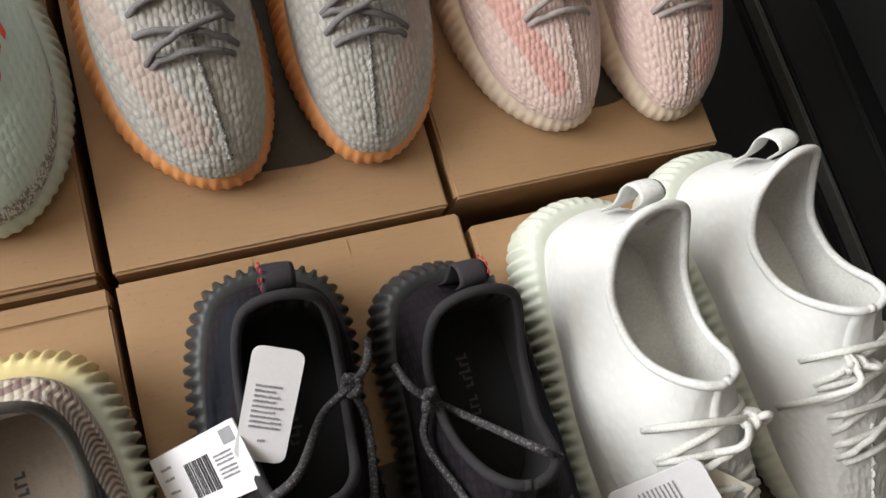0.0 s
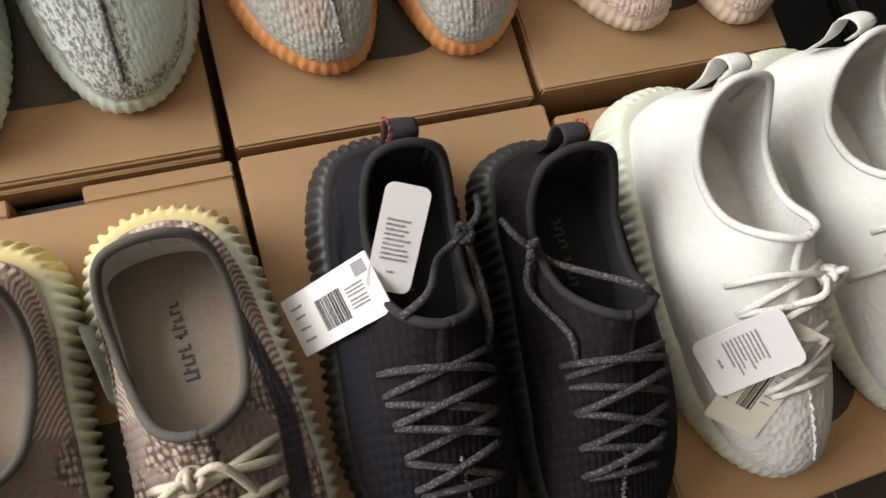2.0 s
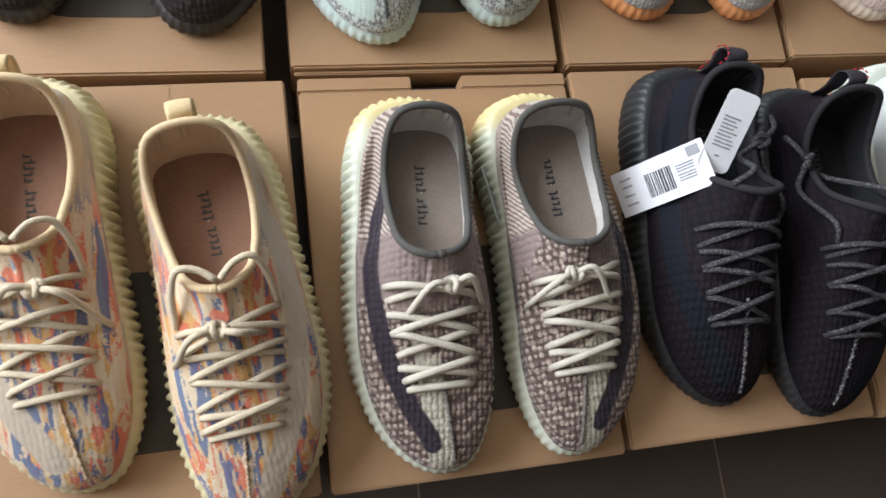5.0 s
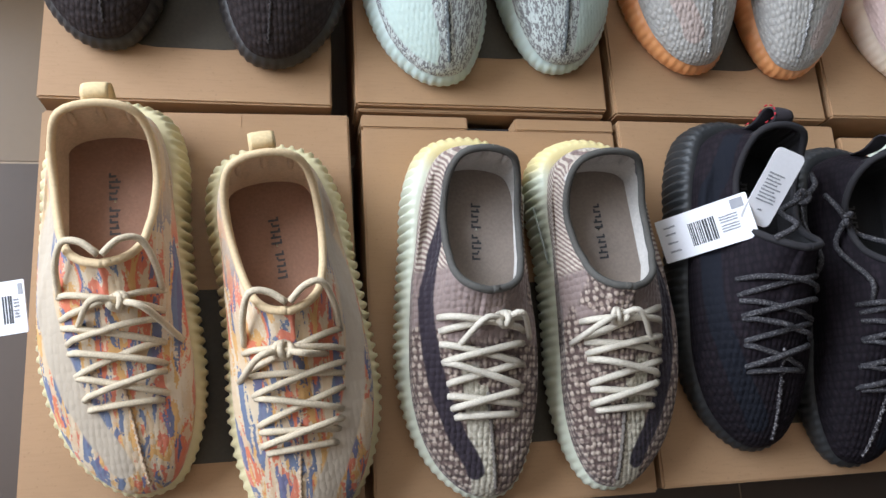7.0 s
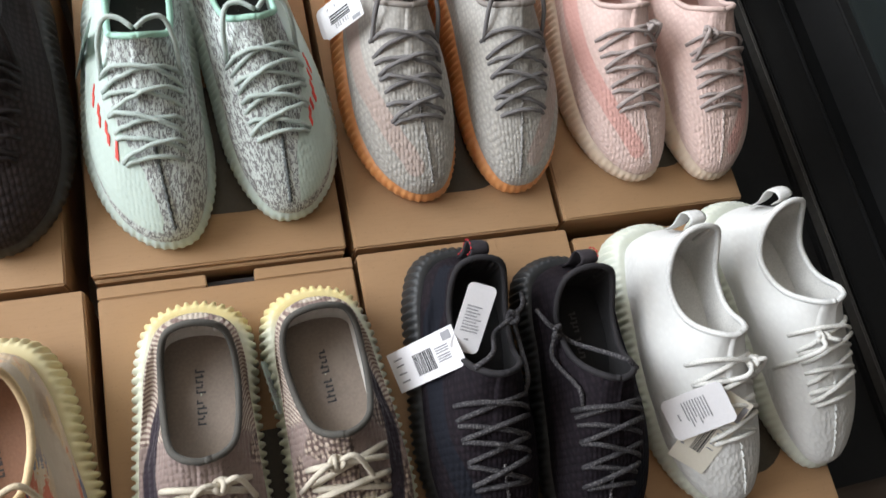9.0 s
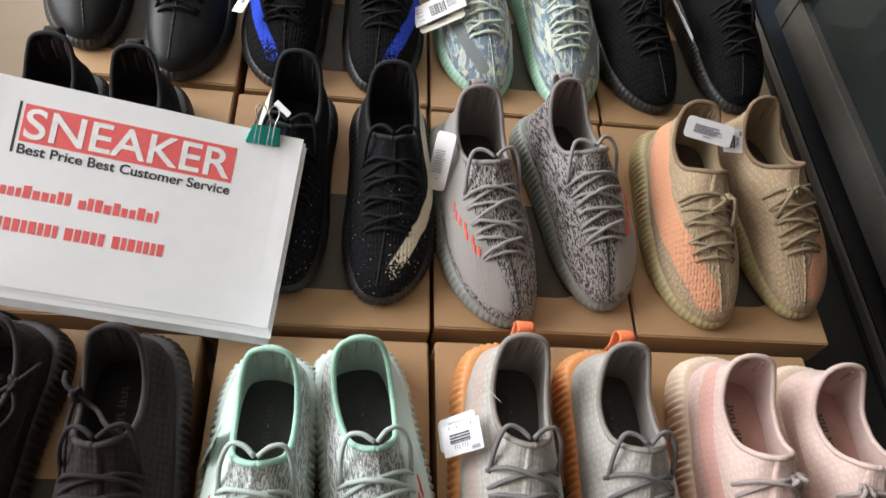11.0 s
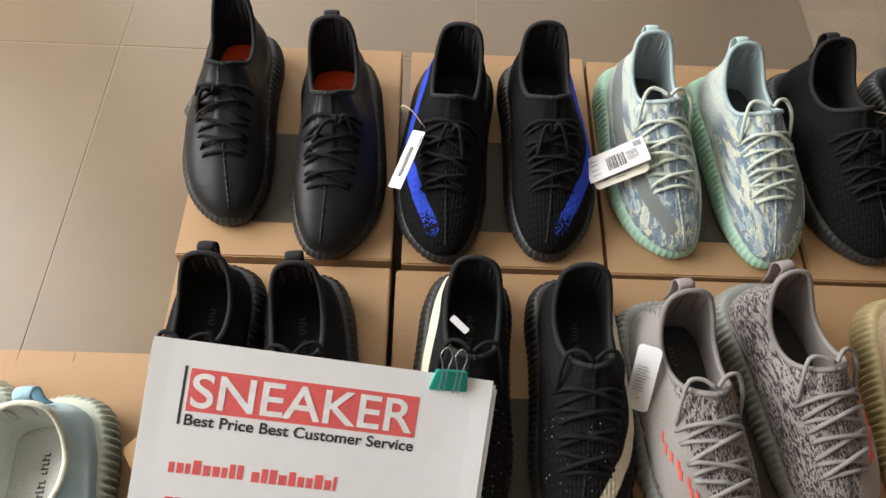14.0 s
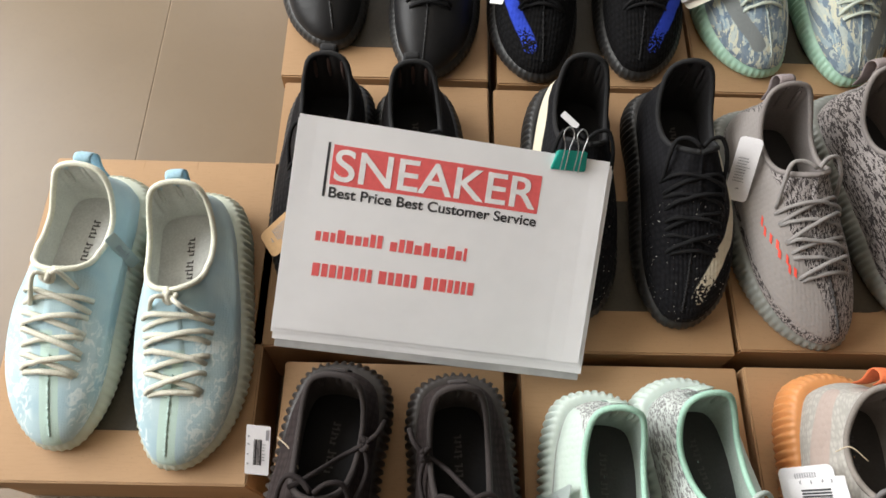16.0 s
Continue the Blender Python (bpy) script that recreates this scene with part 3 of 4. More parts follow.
def mirrored(bm, flip):
    if flip:
        for v in bm.verts:
            v.co.x = -v.co.x
    return bm


def sneaker(look_, place, turn, flip, size, seed, pitch_=0.0):
    """One low sneaker, toe towards -y. look_: the colourway; flip: the other foot."""
    rng = np.random.RandomState(seed)
    c = look_
    g = shoe_surface(rng, c.get("slump", 0.0), c.get("lift", 0.0), c.get("spread", 1.0))
    shoe = tagged(new("sneaker"), c["label"], "sneaker", c["group"])
    shoe.matrix_world = pose(*place, pitch_, 0, turn) @ Matrix.Diagonal((size, size, size, 1))

    def add(name, bm, mat, label="", parent=shoe, smooth=True):
        return part(name, mirrored(bm, flip), mat, parent, label, smooth)

    sole = add("sole", sole_mesh(), c["sole"], c.get("sole_label", ""))
    up, vs = grid_mesh(g, marked=True)
    upper = add("upper", up, c["upper"])
    # rolled collar edge
    ring = [tuple(p) for p in g[:, -1]]
    bm = bmesh.new()
    rim_pts = ring[::2] + ring[:2]
    tube(bm, rim_pts + [rim_pts[2]], 0.0030, 7)
    add("collar", bm, c["collar"], c.get("collar_label", ""))
    # lining from the rim down to the footbed
    rim = g[:, -1]
    cen = np.array([0.0, 0.062, 0.0])
    bed = (rim - cen) * np.array([1.05, 1.02, 0]) + cen
    bed[:, 1] -= 0.012 * np.clip((0.06 - bed[:, 1]) / 0.07, 0, 1)
    bed[:, 2] = 0.054
    bed[:, 0] = np.clip(bed[:, 0], -0.031, 0.031)
    mid = (rim + bed) / 2 + np.array([0, 0, 0])
    mid[:, :2] += (rim[:, :2] - cen[:2]) * np.array([0.10, 0.0])
    mid[:, 1] -= 0.01 * np.clip((0.03 - rim[:, 1]) / 0.04, 0, 1)
    rows = []
    for k in range(9):
        s = k / 8
        rows.append((1 - s) ** 2 * rim + 2 * s * (1 - s) * mid + s * s * bed)
    lin = np.stack(rows, axis=1)
    # soft padded ribs at the heel
    thr = np.arange(NU) / NU
    pad = np.clip(1 - np.abs(thr - 0.47) / 0.075, 0, 1) > 0
    wave = np.where(pad, 0.0014 * np.sin(thr * NU * 1.15), 0)
    lin[:, 1:6, 1] -= wave[:, None]
    for k in (-2, 0, 2):
        i0 = NU * 8 // 17 + k * 3
        pad_ = tube(bmesh.new(), [lin[i0, r] + np.array([0, -0.0006, 0]) for r in (1, 2, 3, 4)], [0.0014, 0.0026, 0.0026, 0.0014], 6)
        add("heel_pad", pad_, c.get("pad", c["lining"]))
    bm, lv = grid_mesh(lin)
    add("lining", bm, c["lining"], c.get("lining_label", ""))
    bm, lv = grid_mesh(np.stack([bed * np.array([k, k, 1]) + cen * np.array([1 - k, 1 - k, 0]) for k in (1.02, 0.6, 0.25, 0.02)], axis=1))
    insole = add("insole", bm, c["insole"], c.get("insole_label", ""))
    # printed mark on the footbed, as plain bars
    bm = bmesh.new()
    for k in range(11):
        if k != 5:
            block(bm, -0.004, -0.004 + rng.uniform(0.005, 0.008), 0.036 + k * 0.0044, 0.0376 + k * 0.0044, 0.0542, 0.0546)
            block(bm, -0.004 + 0.0045 * (k % 2), -0.0026 + 0.0045 * (k % 2), 0.0376 + k * 0.0044, 0.0394 + k * 0.0044, 0.0542, 0.0546)
    tagged(add("printed_mark", bm, c["mark"], "", insole, False), kind="stuff")
    # laces: cross bars over the instep
    lace = bmesh.new()
    w = c.get("lace_w", 0.034)
    rows_y = [-0.080 + 0.0185 * k for k in range(5)]
    mids = [float(centre(y)) * 0.8 for y in rows_y]
    fat = c.get("lace_r", 0.0024)
    tube(lace, lace_path(g, (mids[0] - w * 0.72, rows_y[0] - 0.006), (mids[0] + w * 0.7, rows_y[0] - 0.004)), fat, 6, 0.8)
    for i in range(4):
        jig = rng.uniform(-0.004, 0.004, 4)
        ww, w2 = w * (0.80 + 0.06 * i), w * (0.84 + 0.06 * i)
        sgn = 1 if (i + seed) % 2 else -1
        tube(lace, lace_path(g, (mids[i] - ww * sgn, rows_y[i] + jig[0]), (mids[i + 1] + w2 * sgn, rows_y[i + 1] - 0.005 + jig[1]), 0.0024), fat, 6, 0.8)
        tube(lace, lace_path(g, (mids[i] + ww * sgn, rows_y[i] + jig[2]), (mids[i + 1] - w2 * sgn, rows_y[i + 1] - 0.005 + jig[3]), 0.0060), fat, 6, 0.8)
    # knot, loops and loose ends
    kx, ky = c.get("knot", (0.004, -0.006))
    if c.get("tied", True):
        kz = height_at(g, kx, ky) + 0.009
        k0 = np.array([kx, ky, kz])
        ball = [k0 + 0.0055 * np.array([math.cos(a), math.sin(a) * 0.9, 0.6 * math.sin(2 * a + 0.6)]) for a in np.linspace(0, 2 * math.pi, 15)]
        tube(lace, ball, 0.0026, 6)
        ball = [k0 + 0.0045 * np.array([0.5 * math.sin(a), math.cos(a), 0.9 * math.sin(a)]) for a in np.linspace(0, 2 * math.pi, 13)]
        tube(lace, ball, 0.0026, 6)
        for sx, reach in ((-1, c.get("ends", 0.035)), (1, c.get("ends", 0.035))):
            reach *= rng.uniform(0.7, 1.15)
            drop = height_at(g, kx + sx * reach, ky - 0.02) + 0.004
            ctrl = [k0, k0 + np.array([sx * reach * 0.45, -0.006 + rng.uniform(-0.006, 0.01), 0.006]), np.array([kx + sx * reach * 0.9, ky - 0.014 + rng.uniform(-0.012, 0.012), max(drop, 0.04)])]
            tube(lace, curve_points(ctrl, 9), 0.0024, 6)
    if c.get("loops", 0):
        # slack lace drawn up in front of the opening
        for sx in (-1, 1):
            tip = float(g[0, -1, 2])
            top = tip + 0.005 + rng.uniform(0, 0.006)
            ctrl = [(sx * 0.033, -0.010, height_at(g, sx * 0.033, -0.010)), (sx * 0.031, 0.006, tip - 0.012), (sx * 0.024, 0.019, top - 0.006), (sx * 0.012, 0.018, tip + 0.005), (sx * 0.001, 0.009, tip + 0.0035)]
            tube(lace, curve_points(ctrl, 14), fat, 6)
    if c.get("tails"):
        # one lace end drawn across the opening and knotted at the collar's inner side
        tip = float(g[0, -1, 2])
        side = g[NU * 5 // 17, -1]
        at = np.array([side[0] + 0.004, side[1] - 0.012, side[2] + 0.004])
        for k in range(2):
            tube(lace, [at + 0.005 * np.array([0.7 * math.cos(a + k), math.sin(a), 0.8 * math.cos(a - k)]) for a in np.linspace(0, 2 * math.pi, 13)], fat, 6)
        tube(lace, curve_points([at, at + np.array([-0.018, -0.012, -0.006]), (-0.006, 0.022, tip - 0.002), (-0.022, 0.012, tip - 0.008)], 14), fat, 6)
        tube(lace, curve_points([at, at + np.array([0.006, -0.022, -0.010]), (0.031, 0.004, tip - 0.026), (0.028, -0.012, height_at(g, 0.028, -0.012))], 12), fat, 6)
        tube(lace, curve_points([at, at + np.array([0.010, 0.010, 0.004]), at + np.array([0.014, 0.024, -0.004])], 8), fat, 6)
    add("lace", lace, c["lace"], c.get("lace_label", ""))
    # tongue: a padded strip between the laces, up to the collar
    bm = bmesh.new()
    lat, away = bm.verts.layers.float.new("lat"), bm.verts.layers.float.new("away")
    uvl = bm.loops.layers.uv.new("UVMap")
    cols = list(range(-9, 10))
    grid = []
    for i in cols:
        col = []
        for j in range(14, NV):
            p = g[i % NU, j]
            n_ = np.cross(g[(i + 1) % NU, j] - g[(i - 1) % NU, j], g[i % NU, min(j + 1, NV - 1)] - g[i % NU, j - 1])
            n_ = n_ / np.linalg.norm(n_)
            n_ = -n_ if n_[2] - n_[1] < 0 else n_
            puff = 0.0022 * (1 - (i / 9.0) ** 6) * min(1, (j - 14) / 2.0) - 0.0004
            v = bm.verts.new(p + n_ * puff)
            v[lat], v[away] = 0.004 + p[0], 1.0
            col.append(v)
        grid.append(col)
    for a_, b_ in zip(grid, grid[1:]):
        for j in range(len(a_) - 1):
            f = bm.faces.new((a_[j], b_[j], b_[j + 1], a_[j + 1]))
            for loop in f.loops:
                loop[uvl].uv = (0.02, 0.9)
    add("tongue", bm, c["upper"])
    # seam that runs down the middle of the toe
    bm = bmesh.new()
    pts = []
    for i in range(45):
        y = -0.139 + i * 0.0016
        x = float(centre(y)) + (0.0006 if i % 2 else -0.0006)
        pts.append((x, y, height_at(g, x, y) + 0.0003))
    tube(bm, pts, 0.0012 if c.get("seam_soft") else 0.0017, 5)
    add("seam", bm, c["seam"])
    # heel pull tab
    if c.get("tab"):
        bm = bmesh.new()
        hz, hy = float(g[NU * 8 // 17, -1, 2]), float(g[NU * 8 // 17, -1, 1])
        ctrl = [(0, hy + 0.0055, hz - 0.016), (0, hy + 0.006, hz - 0.003), (0, hy + 0.014, hz - 0.003), (0, hy + 0.020, hz - 0.014), (0, hy + 0.015, hz - 0.030), (0, hy + 0.016, hz - 0.048)]
        if c["tab"] == "flat":
            ctrl = [(0, hy + 0.0055, hz - 0.006), (0, hy + 0.008, hz - 0.012), (0, hy + 0.013, hz - 0.026), (0, hy + 0.017, hz - 0.045)]
        tube(bm, curve_points(ctrl, 14), 0.009, 8, 0.12, up=(0, -1, 0.001))
        tab = add("heel_tab", bm, c["tab_mat"], c.get("tab_label", ""))
        if c.get("tab_stitch"):
            bm = bmesh.new()
            pts = curve_points([(p[0] - 0.0085, p[1] + 0.0018, p[2] + 0.0012) for p in ctrl], 18)
            for a, b in zip(pts[::2], pts[1::2]):
                tube(bm, (a, b), 0.0007, 5)
            add("stitching", bm, c["tab_stitch"], "red stitching", tab)
    # small coloured mark on the outer side, as plain bars
    if c.get("side_mark"):
        line = snapped(g)
        for k in range(8):
            p = line[27 + 2 * k] + np.array([0.005, 0, 0.006])
            i0, vv = np.unravel_index(np.argmin(((g - p) ** 2).sum(2)), g.shape[:2])
            across, along = g[i0, vv + 1] - g[i0, vv - 1], line[28 + 2 * k] - line[27 + 2 * k]
            across, along = across / np.linalg.norm(across) * 0.0046, along / np.linalg.norm(along) * 0.0022
            nn = np.cross(across, along)
            nn /= np.linalg.norm(nn)
            nn = -nn if nn[0] > 0 else nn
            bm = bmesh.new()
            q = [bm.verts.new(g[i0, vv] + nn * h + a_ * across + b_ * along) for h in (-0.0008, 0.0009) for a_, b_ in ((-1, -1), (1, -1), (1, 1), (-1, 1))]
            for f in ((0, 1, 2, 3), (4, 5, 6, 7), (0, 1, 5, 4), (1, 2, 6, 5), (2, 3, 7, 6), (3, 0, 4, 7)):
                bm.faces.new([q[w_] for w_ in f])
            add("side_mark", bm, c["side_mark"], "", upper, False)
    return shoe


# ---- colourways ----
BLACK_RUBBER = rubber("black rubber", (0.027, 0.027, 0.027), None, 0.45)
BLACK_CORD = cord("black cord", (0.011, 0.011, 0.012))
BLACK_LINING = plain("black textile lining", (0.014, 0.013, 0.014), 0.95, 0, 300, 0.3)
BLACK_FELT = plain("black footbed", (0.008, 0.008, 0.009), 0.9, 0, 300, 0.3)
BLACK_EDGE = plain("black binding", (0.011, 0.011, 0.012), 0.9, 0, 400, 0.2)
RED_THREAD = plain("red thread", (0.45, 0.02, 0.03), 0.8)
GREY_MARK = plain("dark grey mark", (0.07, 0.065, 0.065), 0.8)


def way(label, group, upper, sole, collar, lining, insole, lace, mark, seam, **more):
    return dict(label=label, group=group, upper=upper, sole=sole, collar=collar, lining=lining, insole=insole, lace=lace, mark=mark, seam=seam, **more)


def cloth(name, colour):
    return plain(name, colour, 0.92, 0, 420, 0.12, 0.0006)


WAYS = {}
WAYS["A1"] = way("cream knit sneaker with blue, orange and red swirls", "pair of swirl-patterned cream sneakers",
    upper_material("oat swirl knit", "swirl", (0.62, 0.47, 0.30), (0.66, 0.54, 0.38), ((0.10, 0.15, 0.27), (0.62, 0.16, 0.09), (0.62, 0.34, 0.10)), (0.50, 0.42, 0.32), wide=0.017),
    rubber("pale yellow rubber", (0.70, 0.62, 0.36), None, 0.45, 0.2), cloth("oat binding", (0.66, 0.50, 0.29)), cloth("oat lining", (0.62, 0.47, 0.32)), cloth("rose brown footbed", (0.30, 0.17, 0.115)),
    cord("cream cord", (0.70, 0.59, 0.42)), GREY_MARK, cloth("oat seam", (0.5, 0.36, 0.24)), tab="loop", tab_mat=cloth("oat tab", (0.68, 0.52, 0.28)), seam_soft=True, knot=(0.008, -0.02), loops=1)
WAYS["A2"] = way("beige and brown tweed knit sneaker with a dark stripe", "pair of brown tweed knit sneakers",
    upper_material("brown tweed knit", "tweed", (0.50, 0.41, 0.33), (0.085, 0.058, 0.050), (0.38, 0.345, 0.265), (0.030, 0.022, 0.030), wide=0.014),
    rubber("milky green rubber", (0.68, 0.70, 0.56), (0.72, 0.61, 0.30), 0.4, 0.2), cloth("olive grey binding", (0.085, 0.08, 0.07)), cloth("light grey lining", (0.55, 0.52, 0.48)), cloth("taupe footbed", (0.25, 0.205, 0.17)),
    cord("cream cord", (0.66, 0.60, 0.49)), PRINT_BLACK, cloth("grey seam", (0.15, 0.13, 0.11)), knot=(0.012, -0.016), ends=0.034, lace_r=0.0028, loops=0)
WAYS["A3"] = way("black knit sneaker with grey flecked laces on a box", "pair of black knit sneakers with tags",
    upper_material("black violet knit", "black", (0.015, 0.0115, 0.015), (0.019, 0.014, 0.018), (0.006, 0.0055, 0.007), (0.011, 0.012, 0.017)),
    rubber("charcoal rubber", (0.024, 0.025, 0.026), None, 0.5), cloth("black grey binding", (0.018, 0.016, 0.018)), BLACK_LINING, BLACK_FELT,
    cord("flecked grey cord", (0.045, 0.042, 0.046), (0.13, 0.125, 0.125)), GREY_MARK, cord("flecked seam", (0.05, 0.045, 0.048), (0.3, 0.28, 0.28)), tab="loop", tab_mat=cloth("black tab", (0.025, 0.02, 0.024)), tab_stitch=RED_THREAD, tied=False)
WAYS["A4"] = way("all white knit sneaker with cream white laces on a box", "pair of white sneakers",
    upper_material("white knit", "plain", (0.655, 0.655, 0.635), (0.67, 0.67, 0.65), (0.61, 0.61, 0.59)),
    rubber("milky white rubber", (0.64, 0.67, 0.58), None, 0.4, 0.25), cloth("white binding", (0.66, 0.66, 0.64)), cloth("white lining", (0.60, 0.59, 0.56)), cloth("white footbed", (0.58, 0.57, 0.54)),
    cord("white cord", (0.74, 0.73, 0.69)), cloth("faint grey mark", (0.5, 0.49, 0.47)), cloth("white seam", (0.66, 0.66, 0.64)), tab="loop", tab_mat=cloth("white tab", (0.66, 0.66, 0.64)), knot=(0.02, -0.022), ends=0.03, seam_soft=True)
WAYS["B1"] = way("dark brown black knit sneaker on a box", "pair of dark brown sneakers",
    upper_material("cinder knit", "black", (0.034, 0.026, 0.026), (0.040, 0.031, 0.030), (0.018, 0.014, 0.014)),
    rubber("brown black rubber", (0.032, 0.027, 0.025), None, 0.5), cloth("dark brown binding", (0.035, 0.028, 0.027)), cloth("dark grey lining", (0.06, 0.052, 0.048)), BLACK_FELT,
    cord("dark brown cord", (0.03, 0.024, 0.024)), GREY_MARK, cloth("dark seam", (0.03, 0.024, 0.023)), tied=False, loops=1, seam_soft=True, tab="flat", tab_mat=cloth("dark tab", (0.035, 0.028, 0.027)))
WAYS["B2"] = way("pale mint sneaker with grey zebra knit on a box", "pair of pale mint zebra sneakers",
    upper_material("mint zebra knit", "zebra", (0.58, 0.63, 0.60), (0.21, 0.21, 0.21), (0.55, 0.655, 0.595)),
    rubber("pale mint rubber", (0.60, 0.70, 0.65), None, 0.35, 0.25), cloth("mint binding", (0.38, 0.62, 0.50)), cloth("grey mint lining", (0.42, 0.50, 0.45)), cloth("charcoal footbed", (0.045, 0.045, 0.045)),
    cord("mint grey cord", (0.52, 0.60, 0.56)), GREY_MARK, cloth("zebra seam", (0.10, 0.11, 0.11)), tied=False, loops=1, side_mark=plain("red side mark", (0.75, 0.08, 0.06)), tab="flat", tab_mat=cloth("mint tab", (0.50, 0.62, 0.55)))
WAYS["B3"] = way("light grey knit sneaker with orange sole and tab", "pair of grey and orange sneakers",
    upper_material("grey green knit", "knit", (0.46, 0.44, 0.405), (0.49, 0.47, 0.43), (0.28, 0.265, 0.245), (0.45, 0.365, 0.325), wide=0.018),
    rubber("orange gum rubber", (0.72, 0.32, 0.12), None, 0.42, 0.2), cloth("grey binding", (0.28, 0.25, 0.225)), cloth("grey lining", (0.27, 0.24, 0.22)), cloth("dark footbed", (0.05, 0.045, 0.042)),
    cord("slate grey cord", (0.21, 0.20, 0.20)), GREY_MARK, cord("grey seam", (0.25, 0.24, 0.23), (0.55, 0.54, 0.52)), tied=False, loops=1, tab="loop", tab_mat=cloth("orange tab", (0.80, 0.19, 0.07)), tab_label="bright orange heel tab")
WAYS["B4"] = way("pale pink knit sneaker with grey pink laces on a box", "pair of pale pink sneakers",
    upper_material("pale pink knit", "knit", (0.70, 0.53, 0.475), (0.73, 0.56, 0.51), (0.60, 0.43, 0.385), (0.66, 0.38, 0.335), wide=0.017),
    rubber("cream pink rubber", (0.74, 0.60, 0.47), None, 0.42, 0.2), cloth("pink binding", (0.62, 0.47, 0.42)), cloth("pink lining", (0.55, 0.40, 0.36)), cloth("rose footbed", (0.42, 0.25, 0.22)),
    cord("grey pink cord", (0.42, 0.36, 0.34)), GREY_MARK, cord("pink seam", (0.45, 0.36, 0.33), (0.7, 0.6, 0.55)), knot=(0.02, -0.012), ends=0.012)
WAYS["C1"] = way("black knit sneaker half hidden by a paper sign", "pair of black sneakers under the sign",
    upper_material("soft black knit", "black", (0.011, 0.010, 0.011), (0.015, 0.013, 0.014), (0.006, 0.006, 0.006)),
    BLACK_RUBBER, BLACK_EDGE, cloth("black lining", (0.016, 0.013, 0.013)), BLACK_FELT, BLACK_CORD, GREY_MARK, BLACK_EDGE, pad=cloth("brown heel pad", (0.075, 0.042, 0.036)), tab="loop", tab_mat=BLACK_EDGE, tied=False, loops=1)
WAYS["C2"] = way("black knit sneaker with cream side stripe and flecks", "pair of black sneakers with cream stripe",
    upper_material("black flecked knit", "black", (0.011, 0.011, 0.013), (0.015, 0.015, 0.017), (0.006, 0.006, 0.007), (0.66, 0.61, 0.48), wide=0.015, wear=2.0),
    BLACK_RUBBER, BLACK_EDGE, BLACK_LINING, BLACK_FELT, BLACK_CORD, GREY_MARK, BLACK_EDGE, tied=False, loops=1, seam_soft=True)
WAYS["C3"] = way("grey sneaker with dark zebra knit on a box", "pair of grey zebra sneakers",
    upper_material("grey zebra knit", "zebra", (0.33, 0.30, 0.29), (0.045, 0.038, 0.038), (0.30, 0.275, 0.262)),
    rubber("smoke grey rubber", (0.24, 0.25, 0.23), None, 0.4, 0.1), cloth("grey taupe binding", (0.25, 0.225, 0.215)), cloth("taupe lining", (0.22, 0.195, 0.185)), cloth("dark footbed", (0.03, 0.028, 0.028)),
    cord("warm grey cord", (0.33, 0.31, 0.30)), GREY_MARK, cloth("dark grey seam", (0.06, 0.055, 0.055)), tied=False, loops=1, side_mark=plain("red side mark", (0.80, 0.08, 0.05)), tab="loop", tab_mat=cloth("grey tab", (0.28, 0.235, 0.235)))
WAYS["C4"] = way("sand brown knit sneaker with a peach stripe on a box", "pair of sand and peach sneakers",
    upper_material("sand knit", "knit", (0.40, 0.30, 0.19), (0.43, 0.32, 0.205), (0.23, 0.16, 0.10), (0.62, 0.30, 0.175), wide=0.032),
    rubber("olive gum rubber", (0.40, 0.33, 0.17), None, 0.42, 0.15), cloth("brown binding", (0.22, 0.15, 0.09)), cloth("tan lining", (0.33, 0.25, 0.15)), cloth("brown footbed", (0.06, 0.042, 0.03)),
    cord("khaki cord", (0.30, 0.235, 0.15)), GREY_MARK, cord("brown seam", (0.28, 0.2, 0.13), (0.5, 0.4, 0.28)), knot=(0.014, -0.022), ends=0.02)
WAYS["D1"] = way("smooth black leather sneaker with a red orange footbed", "pair of black leather sneakers",
    upper_material("black leather", "leather", (0.011, 0.011, 0.012), (0.014, 0.014, 0.015), (0.01, 0.01, 0.01), rough=0.42),
    BLACK_RUBBER, BLACK_EDGE, BLACK_LINING, plain("red orange footbed", (0.75, 0.06, 0.015), 0.8, 0, 300, 0.1), BLACK_CORD, PRINT_BLACK, plain("black leather seam", (0.012, 0.012, 0.013), 0.5), knot=(-0.008, -0.022), ends=0.03, seam_soft=True, tab="loop", tab_mat=BLACK_EDGE, insole_label="red orange footbed")
WAYS["D2"] = way("black knit sneaker with a bright blue side stripe", "pair of black and blue sneakers",
    upper_material("black blue knit", "black", (0.007, 0.007, 0.008), (0.009, 0.009, 0.010), (0.004, 0.004, 0.004), (0.035, 0.075, 0.56), wide=0.016, wear=1.0),
    BLACK_RUBBER, BLACK_EDGE, BLACK_LINING, BLACK_FELT, BLACK_CORD, GREY_MARK, BLACK_EDGE, knot=(0.006, -0.028), ends=0.022, seam_soft=True)
